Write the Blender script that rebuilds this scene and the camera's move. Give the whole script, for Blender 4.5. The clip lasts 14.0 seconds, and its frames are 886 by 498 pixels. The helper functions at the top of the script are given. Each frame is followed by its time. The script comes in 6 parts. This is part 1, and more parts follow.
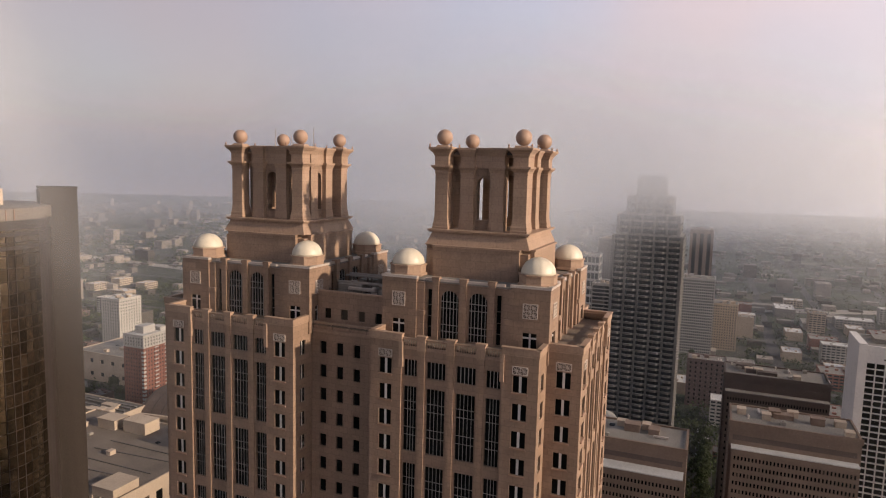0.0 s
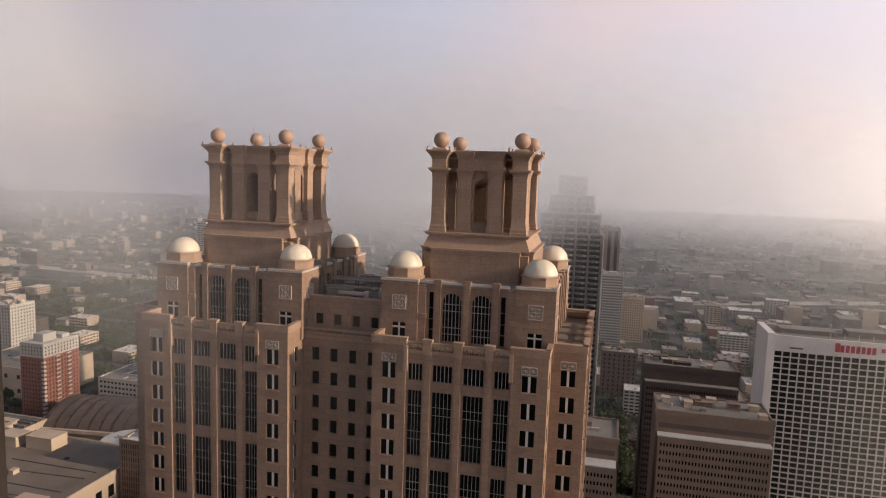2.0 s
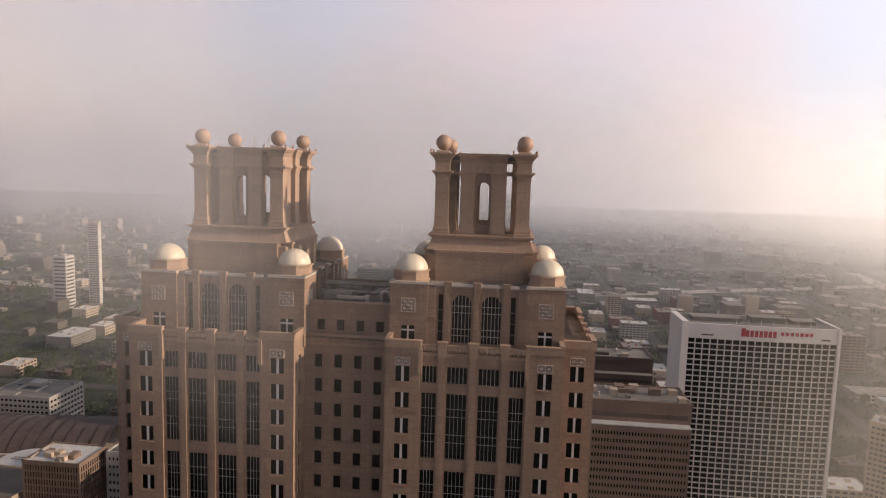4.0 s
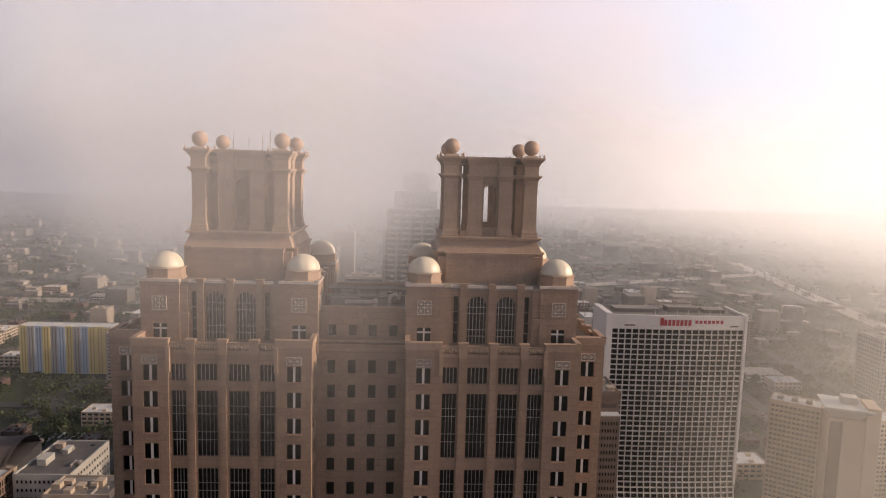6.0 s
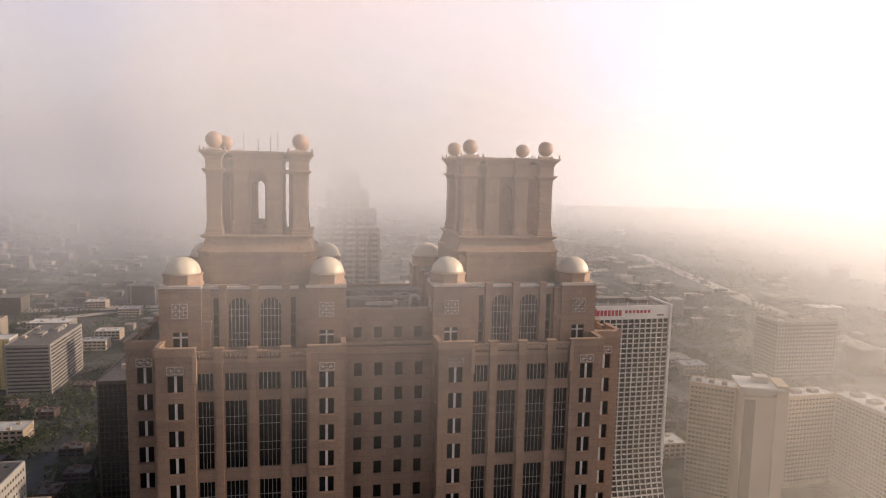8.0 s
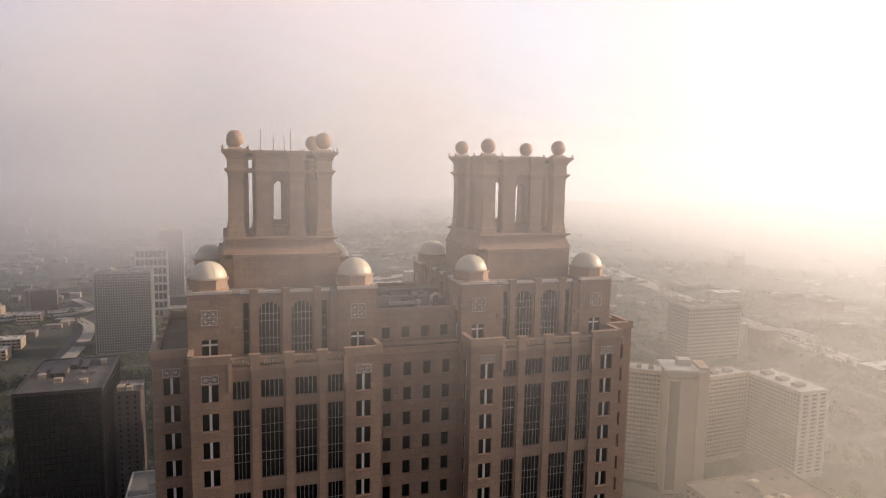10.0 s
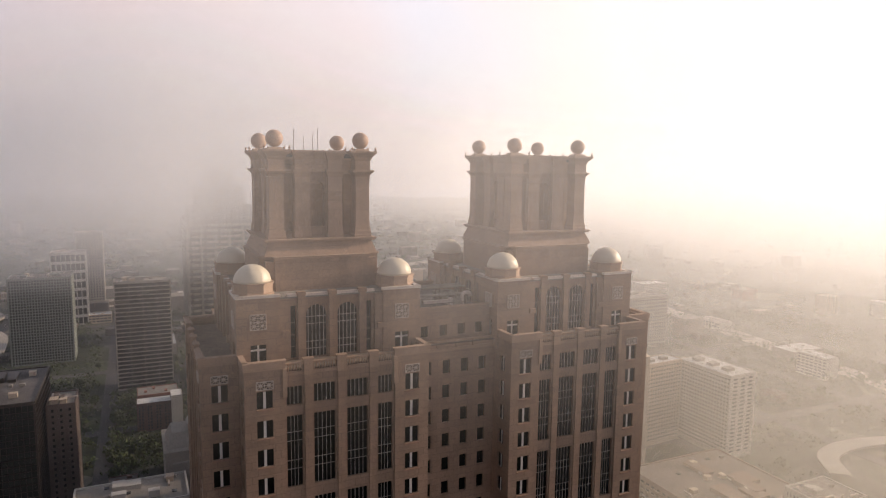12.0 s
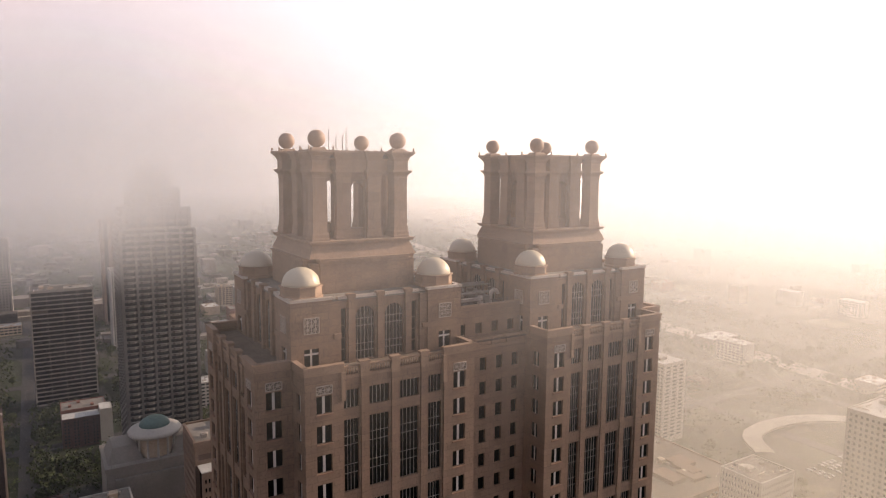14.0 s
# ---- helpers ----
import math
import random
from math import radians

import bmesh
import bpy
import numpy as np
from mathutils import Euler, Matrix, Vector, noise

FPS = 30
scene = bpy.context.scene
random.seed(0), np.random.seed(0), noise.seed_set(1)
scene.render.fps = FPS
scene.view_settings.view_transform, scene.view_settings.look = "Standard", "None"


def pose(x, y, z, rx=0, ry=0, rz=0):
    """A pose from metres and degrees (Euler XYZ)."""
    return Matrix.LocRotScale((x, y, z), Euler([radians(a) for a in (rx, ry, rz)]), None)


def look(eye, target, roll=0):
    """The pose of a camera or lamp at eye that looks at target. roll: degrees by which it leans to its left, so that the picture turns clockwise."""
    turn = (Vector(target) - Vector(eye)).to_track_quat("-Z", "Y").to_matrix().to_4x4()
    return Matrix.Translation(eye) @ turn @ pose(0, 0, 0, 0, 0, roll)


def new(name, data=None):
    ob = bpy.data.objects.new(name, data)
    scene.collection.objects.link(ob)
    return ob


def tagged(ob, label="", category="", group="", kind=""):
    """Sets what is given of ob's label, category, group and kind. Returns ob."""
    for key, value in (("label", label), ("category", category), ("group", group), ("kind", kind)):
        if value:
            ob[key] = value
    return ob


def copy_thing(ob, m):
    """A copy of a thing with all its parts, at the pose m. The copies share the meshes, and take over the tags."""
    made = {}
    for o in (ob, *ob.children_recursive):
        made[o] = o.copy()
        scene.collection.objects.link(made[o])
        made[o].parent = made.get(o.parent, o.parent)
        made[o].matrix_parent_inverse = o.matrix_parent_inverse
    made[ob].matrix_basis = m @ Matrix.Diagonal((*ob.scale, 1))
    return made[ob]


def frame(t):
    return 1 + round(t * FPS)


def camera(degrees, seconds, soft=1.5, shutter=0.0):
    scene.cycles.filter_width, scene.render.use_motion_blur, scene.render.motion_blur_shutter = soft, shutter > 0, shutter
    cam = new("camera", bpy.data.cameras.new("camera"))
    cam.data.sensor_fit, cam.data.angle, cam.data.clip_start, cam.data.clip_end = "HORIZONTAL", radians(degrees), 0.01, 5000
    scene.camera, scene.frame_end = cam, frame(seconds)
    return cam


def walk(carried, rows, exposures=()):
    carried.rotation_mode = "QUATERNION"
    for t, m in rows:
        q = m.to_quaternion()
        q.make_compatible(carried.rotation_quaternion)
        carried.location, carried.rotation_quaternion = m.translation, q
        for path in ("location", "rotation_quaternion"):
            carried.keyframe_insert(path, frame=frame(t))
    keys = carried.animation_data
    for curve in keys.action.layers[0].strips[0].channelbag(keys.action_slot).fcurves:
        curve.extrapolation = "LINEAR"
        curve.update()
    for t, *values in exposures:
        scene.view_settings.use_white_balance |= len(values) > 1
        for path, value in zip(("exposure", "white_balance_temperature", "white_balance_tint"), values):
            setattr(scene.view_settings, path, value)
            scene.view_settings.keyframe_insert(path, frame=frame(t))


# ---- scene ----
cam = camera(67.2, 14.0, soft=1.15)
PATH = [
    (0, (52.8, -85.219, 224.504), (52.05, -83.38, 224.274), 1.4),
    (0.5, (49.77, -86.385, 224.581), (49.081, -84.522, 224.351), 1.5),
    (1, (46.605, -87.465, 224.659), (45.979, -85.58, 224.43), 1.6),
    (1.5, (43.181, -88.417, 224.729), (42.624, -86.51, 224.501), 1.7),
    (2, (39.641, -89.505, 224.805), (39.152, -87.579, 224.577), 1.8),
    (2.5, (35.902, -90.501, 224.875), (35.484, -88.558, 224.648), 1.8),
    (3, (31.965, -91.313, 224.944), (31.621, -89.356, 224.717), 1.8),
    (5.5, (11.486, -94.226, 225.535), (11.509, -92.239, 225.307), 1.6),
    (6, (7.174, -94.4, 225.591), (7.269, -92.415, 225.364), 1.6),
    (6.5, (2.768, -94.409, 225.644), (2.932, -92.428, 225.417), 1.5),
    (7, (-1.717, -94.241, 225.691), (-1.482, -92.268, 225.463), 1.4),
    (7.5, (-6.187, -93.963, 225.725), (-5.885, -92.0, 225.497), 1.4),
    (8, (-10.514, -93.358, 225.774), (-10.147, -91.405, 225.544), 1.3),
    (10.5, (-31.746, -88.676, 226.187), (-31.065, -86.812, 225.944), 1.0),
    (11, (-35.905, -87.488, 226.182), (-35.168, -85.645, 225.938), 0.9),
    (11.5, (-39.967, -86.008, 226.19), (-39.18, -84.186, 225.946), 0.9),
    (12, (-43.962, -84.378, 226.166), (-43.127, -82.577, 225.921), 0.8),
    (12.5, (-47.97, -82.678, 226.136), (-47.088, -80.899, 225.891), 0.7),
    (13, (-51.816, -80.85, 226.138), (-50.886, -79.096, 225.893), 0.7),
    (13.5, (-55.731, -78.878, 226.115), (-54.747, -77.154, 225.87), 0.6),
    (14, (-59.829, -76.848, 226.047), (-58.785, -75.16, 225.803), 0.5),
]
EXPOSURES = [(0, -0.06, 6600, 14), (3, -0.06, 6600, 14), (5.5, -0.02, 6750, 16), (6.5, -0.02, 6750, 16), (8, 0.07, 6800, 16), (10.5, 0.0, 6700, 14), (11.5, 0.0, 6700, 14), (13, 0.12, 6850, 15), (14, 0.24, 6950, 17)]
walk(cam, [(t, look(e, g, r)) for t, e, g, r in PATH], EXPOSURES)

# ---- world, sun and fog light ----
SUN_YAW, SUN_EL = radians(-93), radians(19)
SUN = Vector((-math.sin(SUN_YAW) * math.cos(SUN_EL), math.cos(SUN_YAW) * math.cos(SUN_EL), math.sin(SUN_EL)))

world = bpy.data.worlds.new("foggy_morning_sky")
scene.world = world
world.use_nodes = True
wn, wl = world.node_tree.nodes, world.node_tree.links
wn.clear()


def wnode(kind, **props):
    n = wn.new(kind)
    for k, v in props.items():
        if k == "operation":
            n.operation = v
    return n


sky = wn.new("ShaderNodeTexSky")
sky.sky_type, sky.sun_disc = "NISHITA", False
sky.sun_elevation, sky.sun_rotation = SUN_EL, math.atan2(SUN.x, SUN.y)
sky.air_density, sky.dust_density = 1.6, 1.0
coord = wn.new("ShaderNodeTexCoord")
dot = wnode("ShaderNodeVectorMath", operation="DOT_PRODUCT")
GLOW = Vector((math.sin(radians(72)) * 0.94, math.cos(radians(72)) * 0.94, 0.34)).normalized()
dot.inputs[1].default_value = GLOW
wl.new(coord.outputs["Generated"], dot.inputs[0])
cloud = wn.new("ShaderNodeTexNoise")
cloud.inputs["Scale"].default_value, cloud.inputs["Detail"].default_value = 1.6, 3.0
wl.new(coord.outputs["Generated"], cloud.inputs["Vector"])
soft = wnode("ShaderNodeMath", operation="MULTIPLY_ADD")
soft.inputs[1].default_value, soft.inputs[2].default_value = 0.26, -0.13
wl.new(cloud.outputs["Fac"], soft.inputs[0])
mixed = wnode("ShaderNodeMath", operation="ADD")
wl.new(dot.outputs["Value"], mixed.inputs[0])
wl.new(soft.outputs[0], mixed.inputs[1])
ramp = wn.new("ShaderNodeValToRGB")
ramp.color_ramp.interpolation = "B_SPLINE"
SKY_STOPS = [(0.0, (0.33, 0.295, 0.325)), (0.25, (0.36, 0.325, 0.37)), (0.45, (0.52, 0.485, 0.54)), (0.60, (0.63, 0.585, 0.62)), (0.72, (0.72, 0.66, 0.69)), (0.85, (0.92, 0.87, 0.87)), (0.94, (1.15, 1.11, 1.09)), (1.0, (1.5, 1.45, 1.40))]
ramp.color_ramp.elements[0].position, ramp.color_ramp.elements[0].color = SKY_STOPS[0][0], (*SKY_STOPS[0][1], 1)
ramp.color_ramp.elements[1].position, ramp.color_ramp.elements[1].color = SKY_STOPS[-1][0], (*SKY_STOPS[-1][1], 1)
for at, colour in SKY_STOPS[1:-1]:
    ramp.color_ramp.elements.new(at).color = (*colour, 1)
spread = wnode("ShaderNodeMath", operation="MULTIPLY_ADD")
spread.inputs[1].default_value, spread.inputs[2].default_value = 1 / 1.7, 0.7 / 1.7
wl.new(mixed.outputs[0], spread.inputs[0])
wl.new(spread.outputs[0], ramp.inputs[0])
fogsky, clear, both, out = wn.new("ShaderNodeBackground"), wn.new("ShaderNodeBackground"), wn.new("ShaderNodeAddShader"), wn.new("ShaderNodeOutputWorld")
# drifting patches of pinker and bluer sky
drift, hue, tinted = wn.new("ShaderNodeTexNoise"), wn.new("ShaderNodeValToRGB"), wnode("ShaderNodeVectorMath", operation="MULTIPLY")
drift.inputs["Scale"].default_value, drift.inputs["Detail"].default_value = 2.6, 2.0
wl.new(coord.outputs["Generated"], drift.inputs["Vector"])
hue.color_ramp.elements[0].position, hue.color_ramp.elements[0].color = 0.36, (1.14, 1.0, 1.0, 1)
hue.color_ramp.elements[1].position, hue.color_ramp.elements[1].color = 0.62, (0.94, 1.0, 1.14, 1)
wl.new(drift.outputs["Fac"], hue.inputs[0])
wl.new(ramp.outputs[0], tinted.inputs[0])
wl.new(hue.outputs[0], tinted.inputs[1])
# overhead the fog thins out to a darker, bluer clear sky
height, thin, opened = wn.new("ShaderNodeSeparateXYZ"), wn.new("ShaderNodeMapRange"), wn.new("ShaderNodeMix")
wl.new(coord.outputs["Generated"], height.inputs[0])
thin.interpolation_type = "SMOOTHSTEP"
thin.inputs["From Min"].default_value, thin.inputs["From Max"].default_value = 0.28, 0.66
wl.new(height.outputs["Z"], thin.inputs["Value"])
opened.data_type = "RGBA"
wl.new(thin.outputs[0], opened.inputs[0])
wl.new(tinted.outputs[0], opened.inputs[6])
opened.inputs[7].default_value = (0.17, 0.19, 0.245, 1)
wl.new(opened.outputs[2], fogsky.inputs[0])
fogsky.inputs[1].default_value = 0.95
wl.new(sky.outputs[0], clear.inputs[0])
clear.inputs[1].default_value = 0.03
wl.new(fogsky.outputs[0], both.inputs[0])
wl.new(clear.outputs[0], both.inputs[1])
wl.new(both.outputs[0], out.inputs[0])

sun = new("sun", bpy.data.lights.new("sun", "SUN"))
sun.data.energy, sun.data.angle, sun.data.color = 5.2, radians(1.0), (1.0, 0.82, 0.62)
sun.matrix_world = look((0, 0, 400), Vector((0, 0, 400)) - SUN)
scene.cycles.transparent_max_bounces = 32


# ---- materials ----
def material(name, colour, rough=0.8, metal=0.0, spread=0.12, scale=0.5, fine=6.0, bump=0.02, streak=0.0, islands=False, specular=0.5):
    """A surface with stains, or painted streaks of reflection, at two scales, fine relief and, where asked, a shift of
    tone from piece to piece.
    """
    m = bpy.data.materials.new(name)
    m.use_nodes = True
    n, l = m.node_tree.nodes, m.node_tree.links
    p = n["Principled BSDF"]
    p.inputs["Roughness"].default_value, p.inputs["Metallic"].default_value = rough, metal
    p.inputs["Specular IOR Level"].default_value = specular
    geo = n.new("ShaderNodeNewGeometry")
    big, small = n.new("ShaderNodeTexNoise"), n.new("ShaderNodeTexNoise")
    big.inputs["Scale"].default_value, small.inputs["Scale"].default_value = scale, fine
    big.inputs["Detail"].default_value = 5
    if streak:
        squash = n.new("ShaderNodeMapping")
        squash.inputs["Scale"].default_value = (1, 1, streak)
        l.new(geo.outputs["Position"], squash.inputs["Vector"])
        l.new(squash.outputs[0], big.inputs["Vector"])
    else:
        l.new(geo.outputs["Position"], big.inputs["Vector"])
    l.new(geo.outputs["Position"], small.inputs["Vector"])
    total = n.new("ShaderNodeMath")
    total.operation = "ADD"
    l.new(big.outputs["Fac"], total.inputs[0])
    l.new(small.outputs["Fac"], total.inputs[1])
    tone = n.new("ShaderNodeMapRange")
    tone.inputs["From Min"].default_value, tone.inputs["From Max"].default_value = 0.65, 1.35
    tone.inputs["To Min"].default_value, tone.inputs["To Max"].default_value = 1 - spread, 1 + spread
    l.new(total.outputs[0], tone.inputs["Value"])
    last = tone.outputs[0]
    if islands:
        piece = n.new("ShaderNodeMapRange")
        piece.inputs["To Min"].default_value, piece.inputs["To Max"].default_value = 1 - islands, 1 + islands
        l.new(geo.outputs["Random Per Island"], piece.inputs["Value"])
        times = n.new("ShaderNodeMath")
        times.operation = "MULTIPLY"
        l.new(last, times.inputs[0])
        l.new(piece.outputs[0], times.inputs[1])
        last = times.outputs[0]
    mul = n.new("ShaderNodeVectorMath")
    mul.operation = "MULTIPLY"
    mul.inputs[0].default_value = colour
    l.new(last, mul.inputs[1])
    l.new(mul.outputs[0], p.inputs["Base Color"])
    if bump:
        b = n.new("ShaderNodeBump")
        b.inputs["Strength"].default_value, b.inputs["Distance"].default_value = 0.5, bump
        l.new(small.outputs["Fac"], b.inputs["Height"])
        l.new(b.outputs[0], p.inputs["Normal"])
    return m


def ashlar(name, colour, width, height, joint=0.75, gap=0.025):
    """Stone cladding: tone shifts from slab to slab, with thin joints."""
    m = material(name, colour, 0.75, 0, 0.17, 0.3, 3.0, 0.012, streak=0.12)
    n, l = m.node_tree.nodes, m.node_tree.links
    p = n["Principled BSDF"]
    source = p.inputs["Base Color"].links[0].from_socket
    geo = n.new("ShaderNodeNewGeometry")
    split, turn, join = n.new("ShaderNodeSeparateXYZ"), n.new("ShaderNodeMath"), n.new("ShaderNodeCombineXYZ")
    l.new(geo.outputs["Position"], split.inputs[0])
    turn.operation = "ADD"
    l.new(split.outputs["X"], turn.inputs[0])
    l.new(split.outputs["Y"], turn.inputs[1])
    l.new(turn.outputs[0], join.inputs["X"])
    l.new(split.outputs["Z"], join.inputs["Y"])
    brick = n.new("ShaderNodeTexBrick")
    brick.inputs["Scale"].default_value = 1.0
    brick.inputs["Brick Width"].default_value, brick.inputs["Row Height"].default_value = width, height
    brick.inputs["Mortar Size"].default_value, brick.inputs["Mortar Smooth"].default_value = gap, 0.3
    brick.inputs["Color1"].default_value, brick.inputs["Color2"].default_value = (1, 1, 1, 1), (0.88, 0.87, 0.86, 1)
    brick.inputs["Mortar"].default_value = (joint, joint, joint, 1)
    l.new(join.outputs[0], brick.inputs["Vector"])
    mul = n.new("ShaderNodeVectorMath")
    mul.operation = "MULTIPLY"
    l.new(source, mul.inputs[0])
    l.new(brick.outputs["Color"], mul.inputs[1])
    l.new(mul.outputs[0], p.inputs["Base Color"])
    return m


def glass(name, colour, rough=0.12, spread=0.35, specular=0.16):
    return material(name, colour, rough, 0.0, spread, 0.35, 1.2, 0.0, specular=specular)


STONE = ashlar("pink_granite", (0.256, 0.168, 0.116), 1.5, 1.0, 0.62)
STONE_TRIM = ashlar("pale_granite_trim", (0.325, 0.218, 0.153), 2.4, 1.3, 0.72)
STONE_DARK = material("weathered_granite", (0.25, 0.15, 0.105), 0.8, 0, 0.2, 0.3, 4.0, 0.02)
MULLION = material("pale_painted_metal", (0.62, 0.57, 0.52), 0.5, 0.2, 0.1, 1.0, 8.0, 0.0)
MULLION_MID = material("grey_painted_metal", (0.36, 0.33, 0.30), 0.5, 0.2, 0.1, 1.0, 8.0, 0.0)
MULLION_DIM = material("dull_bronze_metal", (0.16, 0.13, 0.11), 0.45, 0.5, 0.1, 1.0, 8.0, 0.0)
STONE_BLOCK = ashlar("granite_blocks", (0.285, 0.19, 0.132), 1.6, 1.2, 0.72, 0.03)
GRILLE = material("carved_pale_stone", (0.46, 0.38, 0.32), 0.8, 0, 0.1, 1.0, 8.0, 0.01)
def with_blinds(m, share):
    """A few panes, picked by chance, are painted paler for blinds and bright rooms behind the glass."""
    n, l = m.node_tree.nodes, m.node_tree.links
    p = n["Principled BSDF"]
    source = p.inputs["Base Color"].links[0].from_socket
    info, pick, mix = n.new("ShaderNodeObjectInfo"), n.new("ShaderNodeMath"), n.new("ShaderNodeMix")
    pick.operation = "GREATER_THAN"
    pick.inputs[1].default_value = 1 - share
    l.new(info.outputs["Random"], pick.inputs[0])
    mix.data_type = "RGBA"
    l.new(pick.outputs[0], mix.inputs[0])
    l.new(source, mix.inputs[6])
    mix.inputs[7].default_value = (0.075, 0.06, 0.045, 1)
    l.new(mix.outputs[2], p.inputs["Base Color"])
    return m


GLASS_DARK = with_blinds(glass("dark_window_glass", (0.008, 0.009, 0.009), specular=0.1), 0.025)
DOME = material("cream_dome_shell", (0.60, 0.53, 0.42), 0.45, 0, 0.08, 0.8, 5.0, 0.005)
BALL = material("smooth_stone_ball", (0.33, 0.215, 0.155), 0.6, 0, 0.1, 1.0, 6.0, 0.005)
COPING = material("grey_metal_coping", (0.50, 0.43, 0.38), 0.5, 0.3, 0.15, 1.0, 5.0, 0.0)
ROOF_DARK = material("dark_roof_membrane", (0.10, 0.09, 0.085), 0.9, 0, 0.35, 0.15, 2.0, 0.02)
TERRACE = material("brown_terrace_gravel", (0.16, 0.12, 0.09), 0.95, 0, 0.3, 0.3, 2.0, 0.03)
ROOF_GREY = material("gravel_roof", (0.20, 0.18, 0.16), 0.95, 0, 0.35, 0.06, 1.5, 0.03)
ROOF_TAN = material("tan_gravel_roof", (0.15, 0.122, 0.1), 0.95, 0, 0.3, 0.05, 1.2, 0.03)
ROOF_WHITE = material("white_roof_coating", (0.5, 0.485, 0.46), 0.8, 0, 0.2, 0.1, 1.5, 0.01)
PRECAST = material("brown_precast_concrete", (0.19, 0.132, 0.10), 0.85, 0, 0.16, 0.1, 1.2, 0.02)
PRECAST_DARK = material("dark_brown_precast", (0.10, 0.073, 0.062), 0.85, 0, 0.16, 0.1, 1.2, 0.02)
CONCRETE_WHITE = material("white_concrete", (0.40, 0.375, 0.34), 0.8, 0, 0.12, 0.08, 1.0, 0.02)
HOTEL_WHITE = material("pale_hotel_concrete", (0.66, 0.61, 0.57), 0.8, 0, 0.1, 0.08, 1.0, 0.02)
CONCRETE_TAN = material("tan_concrete", (0.42, 0.335, 0.255), 0.85, 0, 0.14, 0.08, 1.0, 0.02)
CONCRETE_GREY = material("grey_concrete", (0.24, 0.215, 0.19), 0.85, 0, 0.16, 0.08, 1.0, 0.02)
CONCRETE_DARK = material("dark_grey_concrete", (0.155, 0.145, 0.135), 0.85, 0, 0.2, 0.08, 1.0, 0.02)
CONCRETE_TEAL = material("green_grey_concrete", (0.15, 0.165, 0.15), 0.85, 0, 0.16, 0.08, 1.0, 0.02)
BRICK = material("red_brick", (0.23, 0.10, 0.075), 0.9, 0, 0.2, 0.2, 2.5, 0.02)
BRICK_DARK = material("dark_brick", (0.11, 0.07, 0.06), 0.9, 0, 0.2, 0.2, 2.5, 0.02)
# vertical tone streaks paint in the bands that curved mirror glass would reflect
BRONZE_GLASS = material("bronze_glass_painted_streaks", (0.26, 0.185, 0.12), 0.06, 0.95, 0.5, 0.2, 1.2, 0.0, streak=0.02, islands=0.25)
SHAFT = material("dark_shaft_panels", (0.032, 0.025, 0.021), 0.6, 0, 0.35, 0.2, 3.0, 0.0, streak=0.05, specular=0.15)
CROWN_BAND = material("dull_bronze_fluting", (0.17, 0.14, 0.115), 0.6, 0.2, 0.2, 0.3, 3.0, 0.0)
BRONZE_FRAME = material("bronze_frame", (0.05, 0.038, 0.032), 0.5, 0.3, 0.2, 0.3, 3.0, 0.0)
GLASS_GREY = glass("grey_window_glass", (0.05, 0.055, 0.06))
GLASS_GREEN = glass("dark_green_glass", (0.012, 0.016, 0.013), 0.35)
RED_SIGN = material("red_sign_letters", (0.36, 0.012, 0.03), 0.5, 0, 0.05, 1.0, 4.0, 0.0)
COPPER = material("green_copper_roof", (0.10, 0.16, 0.15), 0.6, 0.2, 0.2, 0.3, 2.0, 0.01)
YELLOW = material("yellow_render", (0.66, 0.52, 0.22), 0.85, 0, 0.12, 0.2, 2.0, 0.01)
BLUE_PALE = material("pale_blue_render", (0.42, 0.50, 0.60), 0.85, 0, 0.12, 0.2, 2.0, 0.01)
ASPHALT = material("asphalt", (0.055, 0.052, 0.05), 0.9, 0, 0.3, 0.05, 0.8, 0.01)
PAVING = material("pale_paving", (0.30, 0.27, 0.235), 0.9, 0, 0.25, 0.05, 0.8, 0.01)
LEAF = material("tree_leaves", (0.042, 0.056, 0.02), 0.85, 0, 0.4, 0.08, 0.8, 0.0, islands=0.45)
BARK = material("bark", (0.07, 0.05, 0.04), 0.9, 0, 0.3, 1.0, 6.0, 0.02)
CITY = material("low_city_walls", (0.165, 0.142, 0.122), 0.9, 0, 0.3, 0.05, 0.6, 0.0, islands=0.7)
CAR = material("car_paint", (0.35, 0.35, 0.36), 0.3, 0.3, 0.1, 0.1, 1.0, 0.0, islands=0.9)


